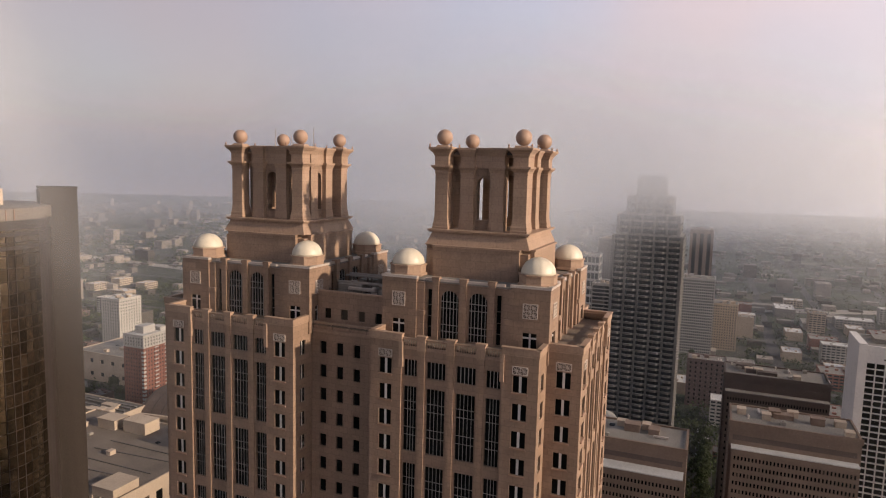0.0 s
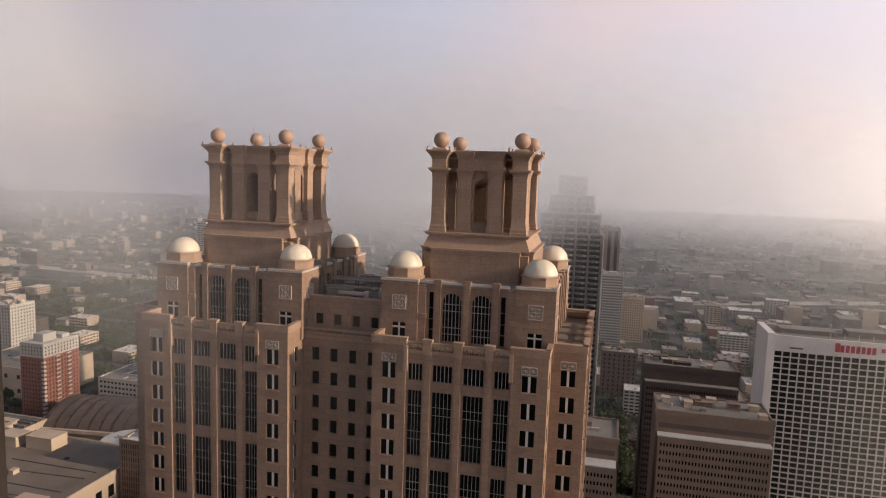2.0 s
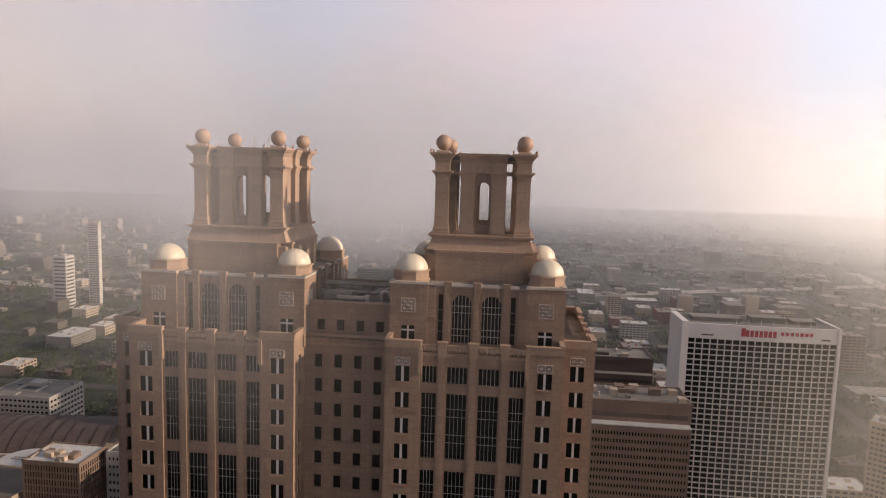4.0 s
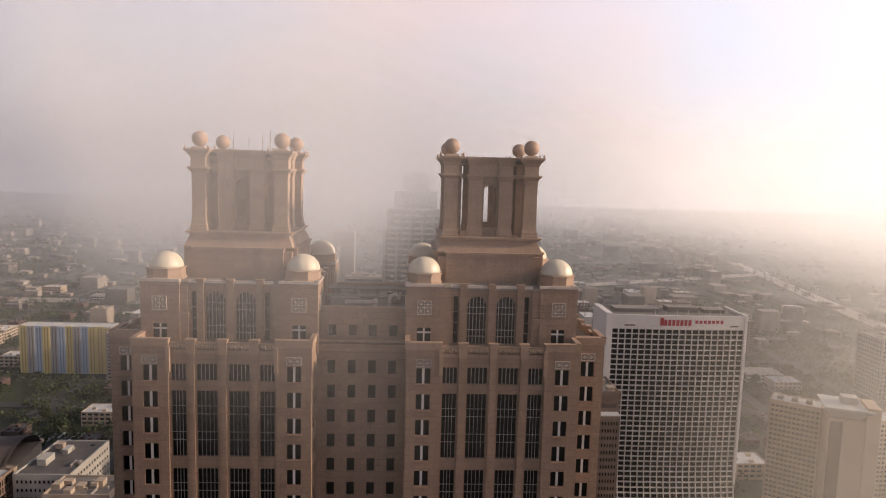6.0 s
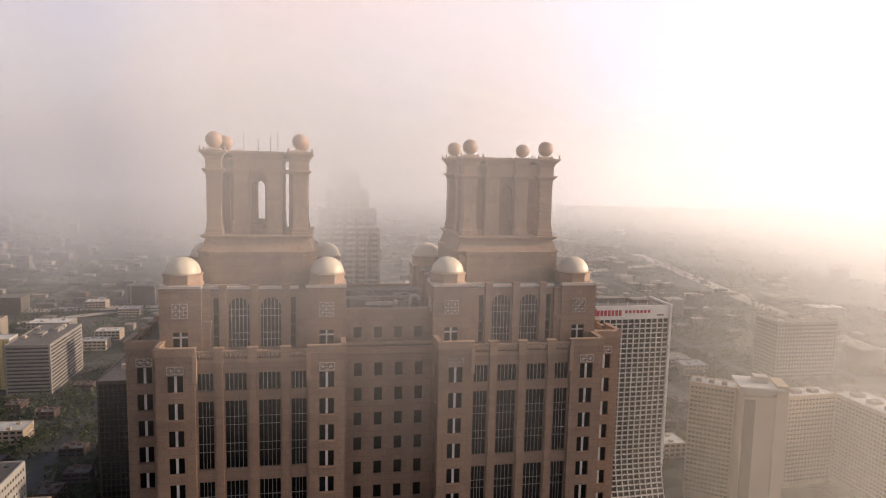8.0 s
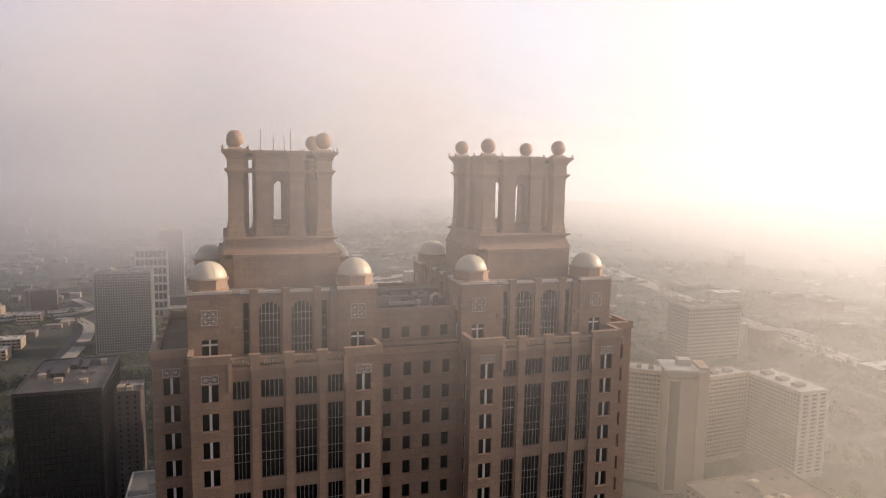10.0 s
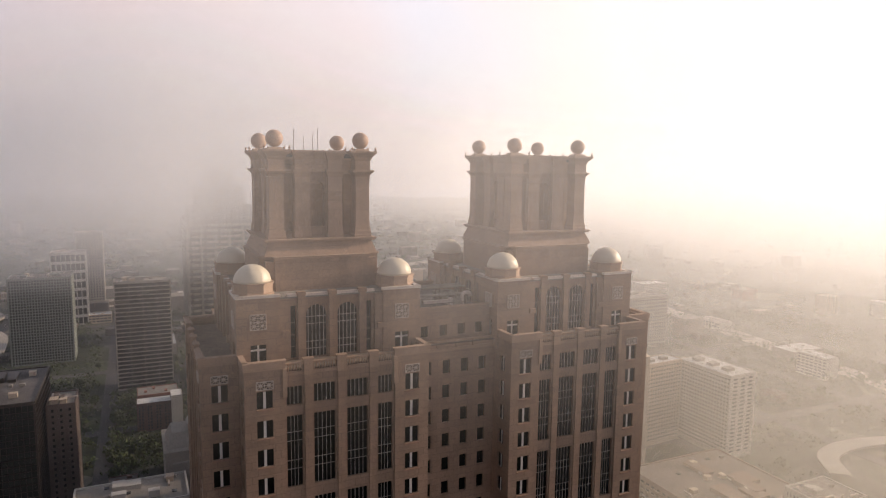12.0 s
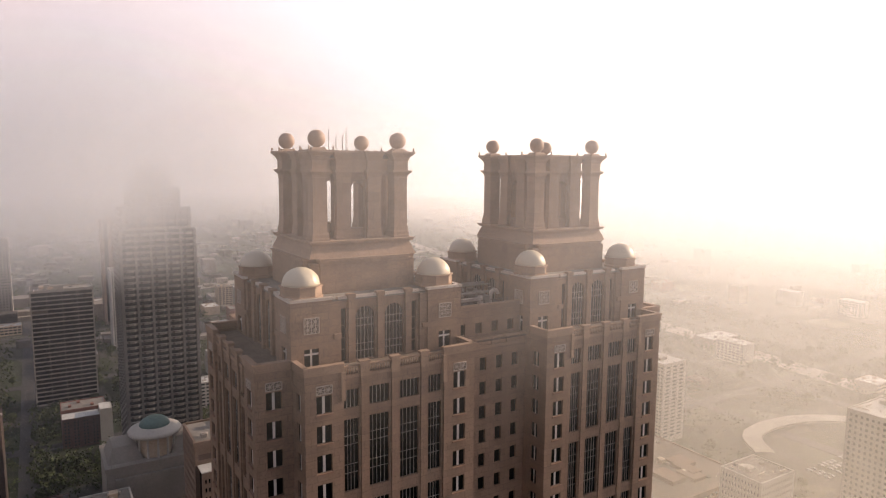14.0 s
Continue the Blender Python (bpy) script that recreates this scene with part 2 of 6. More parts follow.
def ground_material():
    """Streets, lots, scrub and lawns in patches of city-block size."""
    m = material("city_ground", (0.052, 0.052, 0.04), 0.95, 0, 0.5, 0.012, 0.15, 0.0)
    n, l = m.node_tree.nodes, m.node_tree.links
    p = n["Principled BSDF"]
    source = p.inputs["Base Color"].links[0].from_socket
    geo, patch = n.new("ShaderNodeNewGeometry"), n.new("ShaderNodeTexVoronoi")
    patch.inputs["Scale"].default_value = 0.016
    l.new(geo.outputs["Position"], patch.inputs["Vector"])
    split = n.new("ShaderNodeSeparateColor")
    l.new(patch.outputs["Color"], split.inputs[0])
    tone = n.new("ShaderNodeValToRGB")
    tone.color_ramp.interpolation = "CONSTANT"
    tone.color_ramp.elements[0].color = (0.38, 0.50, 0.28, 1)
    tone.color_ramp.elements[1].position, tone.color_ramp.elements[1].color = 0.5, (1.0, 0.98, 1.0, 1)
    tone.color_ramp.elements.new(0.72).color = (0.55, 0.72, 0.4, 1)
    tone.color_ramp.elements.new(0.88).color = (1.9, 1.8, 1.75, 1)
    l.new(split.outputs[0], tone.inputs[0])
    mul = n.new("ShaderNodeVectorMath")
    mul.operation = "MULTIPLY"
    l.new(source, mul.inputs[0])
    l.new(tone.outputs[0], mul.inputs[1])
    l.new(mul.outputs[0], p.inputs["Base Color"])
    return m


GROUND = ground_material()


# ---- mesh helpers ----
def mesh(name, verts, faces, *mats, smooth=False, which=None):
    me = bpy.data.meshes.new(name)
    me.from_pydata(verts, [], faces)
    for m in mats:
        me.materials.append(m)
    if which:
        me.polygons.foreach_set("material_index", which)
    if smooth:
        me.polygons.foreach_set("use_smooth", [True] * len(me.polygons))
    me.update()
    return me


class Shape:
    """Gathers simple solids into one mesh."""

    def __init__(self):
        self.v, self.f, self.k = [], [], []

    def add(self, verts, faces, k=0):
        o = len(self.v)
        self.v += [tuple(p) for p in verts]
        self.f += [tuple(i + o for i in q) for q in faces]
        self.k += [k] * len(faces)
        return self

    def box(self, x0, x1, y0, y1, z0, z1, k=0, top=None):
        """A box; top shrinks (or, below zero, widens) its upper face on all sides."""
        t = top or 0
        v = [(x0, y0, z0), (x1, y0, z0), (x1, y1, z0), (x0, y1, z0), (x0 + t, y0 + t, z1), (x1 - t, y0 + t, z1), (x1 - t, y1 - t, z1), (x0 + t, y1 - t, z1)]
        return self.add(v, [(3, 2, 1, 0), (4, 5, 6, 7), (0, 1, 5, 4), (1, 2, 6, 5), (2, 3, 7, 6), (3, 0, 4, 7)], k)

    def prism(self, outline, z0, z1, k=0, grow=0.0):
        """A straight solid on a plan outline (counter-clockwise); grow scales its top about the outline's middle."""
        n = len(outline)
        cx, cy = sum(p[0] for p in outline) / n, sum(p[1] for p in outline) / n
        up = [(cx + (x - cx) * (1 + grow), cy + (y - cy) * (1 + grow), z1) for x, y in outline]
        v = [(x, y, z0) for x, y in outline] + up
        f = [tuple(range(n - 1, -1, -1)), tuple(range(n, 2 * n))] + [(i, (i + 1) % n, n + (i + 1) % n, n + i) for i in range(n)]
        return self.add(v, f, k)

    def lathe(self, profile, n, cx=0, cy=0, k=0, turn=0.0):
        """Spins (radius, height) pairs, from the bottom up."""
        v, f = [], []
        for r, z in profile:
            v += [(cx + r * math.cos(turn + 2 * math.pi * i / n), cy + r * math.sin(turn + 2 * math.pi * i / n), z) for i in range(n)]
        for j in range(len(profile) - 1):
            f += [(j * n + i, j * n + (i + 1) % n, (j + 1) * n + (i + 1) % n, (j + 1) * n + i) for i in range(n)]
        f += [tuple(range(n - 1, -1, -1)), tuple(range((len(profile) - 1) * n, len(profile) * n))]
        return self.add(v, f, k)

    def made(self, name, *mats, smooth=False):
        return mesh(name, self.v, self.f, *mats, smooth=smooth, which=self.k if len(mats) > 1 else None)


def box_mesh(name, x0, x1, y0, y1, z0, z1, mat, top=None):
    return Shape().box(x0, x1, y0, y1, z0, z1, 0, top).made(name, mat)


def part(name, data, parent, m=None, label=""):
    ob = new(name, data)
    ob.parent = parent
    if m is not None:
        ob.matrix_basis = m
    if label:
        ob["label"] = label
    return ob


def thing(name, label, category, x=0, y=0, z=0, turn=0, kind="", group=""):
    ob = new(name)
    ob.empty_display_size = 0.5
    ob.matrix_basis = pose(x, y, z, 0, 0, turn)
    return tagged(ob, label, category, group, kind)


def at(x, y, z, turn=0):
    return pose(x, y, z, 0, 0, turn)


def wall_shape(u0, u1, z0, z1, holes, depth, back=None, shape=None, k=0):
    """A wall in the plane y = 0, seen from -y, with rectangular openings whose reveals go back by depth."""
    s = shape or Shape()
    us = sorted({round(a, 4) for h in holes for a in h[:2]} | {round(u0, 4), round(u1, 4)})
    zs = sorted({round(a, 4) for h in holes for a in h[2:]} | {round(z0, 4), round(z1, 4)})
    us, zs = [u for u in us if u0 - 1e-6 <= u <= u1 + 1e-6], [z for z in zs if z0 - 1e-6 <= z <= z1 + 1e-6]
    nu, nz = len(us), len(zs)
    ui, zi = {u: i for i, u in enumerate(us)}, {z: i for i, z in enumerate(zs)}
    empty = np.zeros((nu - 1, nz - 1), bool)
    for a, b, c, d in holes:
        empty[ui[round(a, 4)]:ui[round(b, 4)], zi[round(c, 4)]:zi[round(d, 4)]] = True
    v = [(u, 0, z) for u in us for z in zs] + [(u, depth, z) for u in us for z in zs]
    f, b = [], nu * nz
    for i in range(nu - 1):
        for j in range(nz - 1):
            p, q, r, t = i * nz + j, (i + 1) * nz + j, (i + 1) * nz + j + 1, i * nz + j + 1
            if not empty[i, j]:
                f.append((p, q, r, t))
                continue
            if i == 0 or not empty[i - 1, j]:
                f.append((p, t, t + b, p + b))
            if i == nu - 2 or not empty[i + 1, j]:
                f.append((q, q + b, r + b, r))
            if j == 0 or not empty[i, j - 1]:
                f.append((p, p + b, q + b, q))
            if j == nz - 2 or not empty[i, j + 1]:
                f.append((t, r, r + b, t + b))
    e = depth if back is None else back
    f0 = len(v)
    a, b = u0 + 0.008, u1 - 0.008
    v += [(a, 0, z0), (b, 0, z0), (b, 0, z1), (a, 0, z1), (a, e, z0), (b, e, z0), (b, e, z1), (a, e, z1)]
    f += [(f0 + 1, f0 + 5, f0 + 6, f0 + 2), (f0 + 4, f0, f0 + 3, f0 + 7), (f0 + 3, f0 + 2, f0 + 6, f0 + 7)]
    return s.add(v, f, k)


def arch_fill(s, a, b, spring, top, depth, n=14, k=0):
    """Fills the corners over a round arch in the rectangle a..b, spring..top of the wall y = 0."""
    c, r, h = (a + b) / 2, (b - a) / 2, top - spring
    arc = [(c - r * math.cos(math.pi * i / n), spring + h * math.sin(math.pi * i / n)) for i in range(n + 1)]
    for (u0, w0), (u1, w1) in zip(arc, arc[1:]):
        s.add([(u0, 0, w0), (u1, 0, w1), (u1, 0, top), (u0, 0, top)], [(0, 1, 2, 3)], k)
        s.add([(u0, 0, w0), (u0, depth, w0), (u1, depth, w1), (u1, 0, w1)], [(0, 1, 2, 3)], k)
    return s


def pane_mesh(name, w, h, mat, arch=0.0):
    """A thin pane standing in y = 0, its middle bottom at the origin; arch: the height of its round head."""
    if not arch:
        return Shape().box(-w / 2, w / 2, 0, 0.05, 0, h).made(name, mat)
    n, spring = 12, h - arch
    out = [(w / 2 * math.cos(math.pi * i / n), spring + arch * math.sin(math.pi * i / n)) for i in range(n + 1)]
    out = [(-w / 2, 0), (w / 2, 0)] + out
    v = [(x, 0, z) for x, z in out] + [(x, 0.05, z) for x, z in out]
    m = len(out)
    return mesh(name, v, [tuple(range(m)), tuple(range(2 * m - 1, m - 1, -1))] + [(i + m, (i + 1) % m + m, (i + 1) % m, i) for i in range(m)], mat)


def bars_mesh(name, mat, uprights, rails, w, h, arch=0.0, thick=0.09, deep=0.1):
    """Glazing bars before a pane: uprights at fractions of the width, rails at heights."""
    s = Shape()
    for q in uprights:
        x = (q - 0.5) * w
        top = h if not arch else h - arch + arch * math.sqrt(max(0.0, 1 - (2 * x / w) ** 2))
        s.box(x - thick / 2, x + thick / 2, -deep, 0, 0, top)
    for z in rails:
        half = w / 2 if not arch or z < h - arch else w / 2 * math.sqrt(max(0.0, 1 - ((z - h + arch) / arch) ** 2))
        s.box(-half, half, -deep * 0.8, 0, z - thick / 2, z + thick / 2)
    return s.made(name, mat)


# ---- the twin-crowned tower ----
XC, YC, PITCH = 19.54, 17.75, 3.9
tower = thing("skyscraper", "pink granite skyscraper with twin colonnaded crowns and cream domes", "skyscraper")

WIN = {}


def window_kind(key, w, h, uprights, rails, bar_mat, arch=0.0, thick=0.09, sill=False):
    pane = pane_mesh("pane_" + key, w, h, GLASS_DARK, arch)
    bars = bars_mesh("bars_" + key, bar_mat, uprights, rails, w, h, arch, thick)
    ledge = Shape().box(-w / 2 - 0.12, w / 2 + 0.12, -0.52, 0.0, -0.22, -0.02).made("ledge_" + key, STONE_DARK) if sill else None
    WIN[key] = (pane, bars, ledge)


window_kind("pair", 2.05, 2.35, (0.5,), (), MULLION, thick=0.34, sill=True)
window_kind("high_pair", 2.05, 2.5, (0.5,), (1.75,), MULLION, thick=0.24)
window_kind("narrow", 2.08, 2.48, (0.25, 0.5, 0.75), (), MULLION_MID, thick=0.085)
window_kind("wide", 2.89, 2.48, (0.2, 0.4, 0.6, 0.8), (), MULLION_MID, thick=0.085)
window_kind("narrow_tall", 2.08, 9.87, (0.28, 0.5, 0.72), (2.4, 3.6, 6.3, 7.5), MULLION_MID, thick=0.055)
window_kind("wide_tall", 2.89, 9.87, (0.2, 0.4, 0.6, 0.8), (2.4, 3.6, 6.3, 7.5), MULLION_MID, thick=0.055)
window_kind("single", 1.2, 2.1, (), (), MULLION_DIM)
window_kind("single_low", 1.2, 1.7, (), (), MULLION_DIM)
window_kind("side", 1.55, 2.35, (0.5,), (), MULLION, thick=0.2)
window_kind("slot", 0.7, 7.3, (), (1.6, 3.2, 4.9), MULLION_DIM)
window_kind("arched", 2.84, 7.3, (0.12, 0.31, 0.5, 0.69, 0.88), (1.1, 2.1, 4.6, 5.6), MULLION_MID, arch=1.42, thick=0.085)


def window(key, M, u, z, depth=0.4):
    pane, bars, ledge = WIN[key]
    w = part("window", pane, tower, M @ at(u, depth - 0.06, z))
    if len(bars.polygons):
        part("mullion", bars, w)
    if ledge:
        part("sill", ledge, w)


def grille_mesh(cols, rows, size):
    """Pierced stone screen: star-shaped openings in square cells."""
    s = Shape()
    w, h = cols * size / 2, rows * size / 2
    for i in range(cols + 1):
        x = -w + i * size
        s.box(x - 0.05, x + 0.05, -0.1, 0.06, -h, h)
    for j in range(rows + 1):
        z = -h + j * size
        s.box(-w, w, -0.1, 0.06, z - 0.05, z + 0.05)
    for i in range(cols):
        for j in range(rows):
            cx, cz = -w + (i + 0.5) * size, -h + (j + 0.5) * size
            for a in range(4):
                dx, dz = math.cos(a * math.pi / 4), math.sin(a * math.pi / 4)
                long, t = size * (0.5 if a % 2 == 0 else 0.68), 0.045
                v = []
                for y in (-0.08, 0.05):
                    for p, q in ((-1, -1), (1, -1), (1, 1), (-1, 1)):
                        v.append((cx + dx * long * p - dz * t * q, y, cz + dz * long * p + dx * t * q))
                s.add(v, [(0, 1, 2, 3), (7, 6, 5, 4), (0, 4, 5, 1), (1, 5, 6, 2), (2, 6, 7, 3), (3, 7, 4, 0)])
            ring = [(cx + 0.17 * size * math.cos(k * math.pi / 4), cz + 0.17 * size * math.sin(k * math.pi / 4)) for k in range(8)]
            s.add([(x, -0.095, z) for x, z in ring], [tuple(range(8))])
    return s.made("grille", GRILLE)


GRILLE_LOW, GRILLE_HIGH = grille_mesh(2, 1, 1.06), grille_mesh(2, 2, 1.03)
# a near-black sheet behind each grille colours in the shade of its openings
GRILLE_SHADE = {n: box_mesh("grille_backing", -1.1, 1.1, 0.02, 0.1, -h, h, GLASS_DARK) for n, h in (("low", 0.57), ("high", 1.07))}
BALUSTER = Shape().lathe([(0.09, 0), (0.09, 0.1), (0.13, 0.35), (0.06, 0.75), (0.09, 0.85), (0.09, 0.95)], 6).made("baluster", STONE_TRIM)
FLOORS = range(0, 49)
NEAR = 13


def grille(M, u, z, low=True):
    g = part("grille", GRILLE_LOW if low else GRILLE_HIGH, tower, M @ at(u, -0.02, z), "pale pierced stone grille")
    part("grille_backing", GRILLE_SHADE["low" if low else "high"], g)


def lower_face(M, hw, near):
    """One broad face of a lower block: two corner bays, four glazed bays between them, a balustrade above."""
    e = hw - 5.1
    for side in (-1, 1):
        c = side * (hw - 2.55)
        holes = [(c - 1.025, c + 1.025, 194.89 - PITCH * k, 197.24 - PITCH * k) for k in FLOORS]
        a, b = sorted((side * e, side * hw))
        part("corner_bay_wall", wall_shape(a, b, 0, 200.75, holes, 0.4, 0.9).made("corner_bay", STONE), tower, M)
        part("parapet", Shape().box(a - 0.12, b + 0.12, -0.14, 0.55, 200.0, 200.95).box(a - 0.22, b + 0.22, -0.24, 0.6, 200.95, 201.15).made("parapet", STONE_TRIM), tower, M)
        part("corbel", Shape().box(side * e - 0.28, side * e + 0.28, -0.25, 0.5, 196.2, 200.0).made("corbel", STONE_TRIM), tower, M)
        if near:
            for k in range(NEAR):
                window("pair", M, c, 194.89 - PITCH * k)
            grille(M, c, 198.02)
    bays = [(0.84, 3.73, "wide"), (5.28, 7.36, "narrow")]
    holes, put = [], []
    for s in (-1, 1):
        for a, b, key in bays:
            lo, hi = sorted((s * a, s * b))
            holes.append((lo, hi, 194.86, 197.34))
            put.append((key, (lo + hi) / 2, 194.86))
            for k in range(16):
                holes.append((lo, hi, 193.36 - 9.87 - 11.7 * k, 193.36 - 11.7 * k))
                if k < 4:
                    put.append((key + "_tall", (lo + hi) / 2, 193.36 - 9.87 - 11.7 * k))
    mid = M @ at(0, 0.35, 0)
    part("bay_wall", wall_shape(-e, e, 0, 198.9, holes, 0.45, 0.9).made("bay_wall", STONE), tower, mid)
    if near:
        for key, u, z in put:
            window(key, mid, u, z, 0.45)
    for u in (-4.5, 0.0, 4.5):
        part("pilaster", Shape().box(u - 0.5, u + 0.5, -0.22, 0.1, 0, 198.8).made("pilaster", STONE), tower, mid)
        part("pedestal", Shape().box(u - 0.62, u + 0.62, -0.36, 0.35, 198.8, 200.75).box(u - 0.75, u + 0.75, -0.48, 0.45, 200.75, 201.05).made("pedestal", STONE_TRIM), tower, mid)
    for a, b in ((-e, -5.12), (-3.88, -0.62), (0.62, 3.88), (5.12, e)):
        part("balustrade", Shape().box(a, b, -0.12, 0.25, 198.9, 199.35).box(a, b, -0.16, 0.28, 200.3, 200.55).made("balustrade", STONE_TRIM), tower, mid)
        n = max(2, int((b - a) / 0.36))
        for i in range(n if near else 0):
            part("baluster", BALUSTER, tower, mid @ at(a + (i + 0.5) * (b - a) / n, 0.06, 199.35))


def return_wall(M, length, near, wide=1.55):
    """A short return wall between two faces, one window to a storey."""
    c = length / 2
    holes = [(c - wide / 2, c + wide / 2, 194.89 - PITCH * k, 197.24 - PITCH * k) for k in FLOORS]
    part("return_wall", wall_shape(0, length, 0, 200.75, holes, 0.35, 0.5).made("return_wall", STONE), tower, M)
    part("parapet", Shape().box(-0.05, length, -0.14, 0.4, 200.0, 200.95).box(-0.05, length, -0.22, 0.5, 200.95, 201.15).made("parapet", STONE_TRIM), tower, M)
    if near:
        for k in range(NEAR):
            window("side", M, c, 194.89 - PITCH * k, 0.35)


def shoulder(M, near):
    """The set-back bay beside a corner: one paired window to a storey."""
    holes = [(1.4, 3.45, 194.89 - PITCH * k, 197.24 - PITCH * k) for k in FLOORS]
    part("shoulder_wall", wall_shape(0, 4.9, 0, 200.75, holes, 0.4, 0.9).made("shoulder", STONE), tower, M)
    part("parapet", Shape().box(0.2, 5.0, -0.14, 0.55, 200.0, 200.95).box(0.2, 5.1, -0.24, 0.6, 200.95, 201.15).made("parapet", STONE_TRIM), tower, M)
    if near:
        for k in range(NEAR):
            window("pair", M, 2.425, 194.89 - PITCH * k)
        grille(M, 2.425, 198.02)


def upper_face(M, hw, near):
    """One face of the set-back storeys under a crown: domed corner bays and two tall arched windows."""
    for side in (-1, 1):
        c = side * (hw - 2.8)
        a, b = sorted((side * (hw - 5.7), side * hw))
        holes = [(c - 1.025, c + 1.025, 199.8, 202.3)]
        part("corner_bay_wall", wall_shape(a, b, 198.0, 208.6, holes, 0.4, 0.9).made("upper_bay", STONE), tower, M)
        part("coping", Shape().box(a - 0.1, b + 0.1, -0.12, 0.6, 208.6, 208.95).made("coping", COPING), tower, M)
        x = side * (hw - 6.25)
        part("buttress", Shape().box(x - 0.6, x + 0.6, -0.02, 0.9, 198, 208.2).box(x - 0.3, x + 0.75, -0.3, 0.5, 203.2, 203.9).made("buttress", STONE), tower, M @ at(0, 0.25, 0))
        if near:
            window("high_pair", M, c, 199.8)
            grille(M, c, 205.4, False)
    e = hw - 6.8
    mid = M @ at(0, 0.7, 0)
    holes = [(s * 2.22 - 1.42, s * 2.22 + 1.42, 199.8, 207.1) for s in (-1, 1)] + [(s * 5.4 - 0.35, s * 5.4 + 0.35, 199.8, 207.1) for s in (-1, 1)]
    shape = wall_shape(-e, e, 198.0, 208.4, holes, 0.4, 0.8)
    for s in (-1, 1):
        arch_fill(shape, s * 2.22 - 1.42, s * 2.22 + 1.42, 205.68, 207.1, 0.4)
    part("arcade_wall", shape.made("arcade_wall", STONE), tower, mid)
    for s in (-1, 1) if near else ():
        window("arched", mid, s * 2.22, 199.8)
        window("slot", mid, s * 5.4, 199.8)
    for u in (-4.35, 0.0, 4.35):
        part("pilaster", Shape().box(u - 0.48, u + 0.48, -0.4, 0.1, 198.0, 208.5).box(u - 0.58, u + 0.58, -0.5, 0.5, 208.5, 209.05).made("pilaster", STONE), tower, mid)
    for a, b in ((-e, -4.9), (-3.8, -0.55), (0.55, 3.8), (4.9, e)):
        part("coping", Shape().box(a, b, -0.12, 0.6, 208.4, 208.75).made("coping", COPING), tower, mid)


half_turn = at(0, 2 * YC, 0, 180)
for base, near in ((Matrix(), True), (half_turn, False)):
    for xc in (-XC, XC):
        lower_face(base @ at(xc, 0, 0), 12.75, near)
    # outer side of the tower, with its shoulders and returns
    lower_face(base @ at(37.2, YC, 0, 90), 13.2, True)
    shoulder(base @ at(XC + 12.75, YC - 13.2, 0), near)
    return_wall(base @ at(XC + 12.75, 0, 0, 90), YC - 13.2, near)
    return_wall(base @ at(-XC + 12.75, 0, 0, 90), 5.3, near)
    # recess between the two blocks
    mid = base @ at(0, 5.3, 0)
    cols = (-4.65, -1.55, 1.55, 4.65)
    holes = [(c - 0.6, c + 0.6, 194.7 - PITCH * k, 196.8 - PITCH * k) for c in cols for k in FLOORS]
    part("recess_wall", wall_shape(-6.79, 6.79, 0, 198.4, holes, 0.4, 0.9).made("recess_wall", STONE), tower, mid)
    part("recess_rail", Shape().box(-6.79, 6.79, -0.16, 0.2, 198.3, 198.75).box(-6.79, 6.79, -0.2, 0.24, 199.75, 200.0).box(-3.2, -2.9, -0.18, 0.2, 198.7, 199.8).box(0, 0.3, -0.18, 0.2, 198.7, 199.8).box(2.9, 3.2, -0.18, 0.2, 198.7, 199.8).box(-6.79, 6.79, 0.08, 0.16, 198.7, 199.8).made("recess_rail", STONE_TRIM), tower, mid)
    high = base @ at(0, 6.65, 0)
    holes = [(c - 0.6, c + 0.6, 200.3, 202.0) for c in cols]
    part("link_wall", wall_shape(-6.6, 6.6, 198.0, 204.7, holes, 0.4, 0.9).made("link_wall", STONE), tower, high)
    part("coping", box_mesh("coping", -6.6, 6.6, -0.1, 0.5, 204.7, 204.92, STONE_TRIM), tower, high)
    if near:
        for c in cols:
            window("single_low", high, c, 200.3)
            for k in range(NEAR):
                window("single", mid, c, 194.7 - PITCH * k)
for base in (Matrix(), half_turn):
    # the mirror-image shoulders and returns on the other side
    for flip in (1,):
        m = base @ at(-XC - 12.75 - 4.9, YC - 13.2, 0)
        shoulder(m, base == Matrix())
        return_wall(base @ at(-XC - 12.75, YC - 13.2, 0, -90), YC - 13.2, base == Matrix())
        return_wall(base @ at(XC - 12.75, 5.3, 0, -90), 5.3, base == Matrix())

# solid near-black core: unlit rooms as colour, and glass where storeys lack panes
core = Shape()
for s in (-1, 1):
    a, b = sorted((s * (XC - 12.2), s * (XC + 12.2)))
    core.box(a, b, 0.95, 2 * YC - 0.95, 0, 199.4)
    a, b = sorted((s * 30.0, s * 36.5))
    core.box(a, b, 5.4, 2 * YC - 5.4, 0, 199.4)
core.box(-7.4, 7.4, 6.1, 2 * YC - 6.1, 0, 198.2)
tagged(part("glazed_core", core.made("glazed_core", GLASS_DARK), tower, None, "solid near-black core coloured as unlit rooms behind the windows"), kind="stuff")
terrace = Shape()
for s in (-1, 1):
    a, b = sorted((s * (XC - 12.5), s * (XC + 12.5)))
    terrace.box(a, b, 0.6, 2 * YC - 0.6, 199.45, 199.6)
terrace.box(-36.9, 36.9, 4.9, 2 * YC - 4.9, 199.4, 199.55)
part("terrace", terrace.made("terrace", TERRACE), tower, None, "brown gravel terrace")
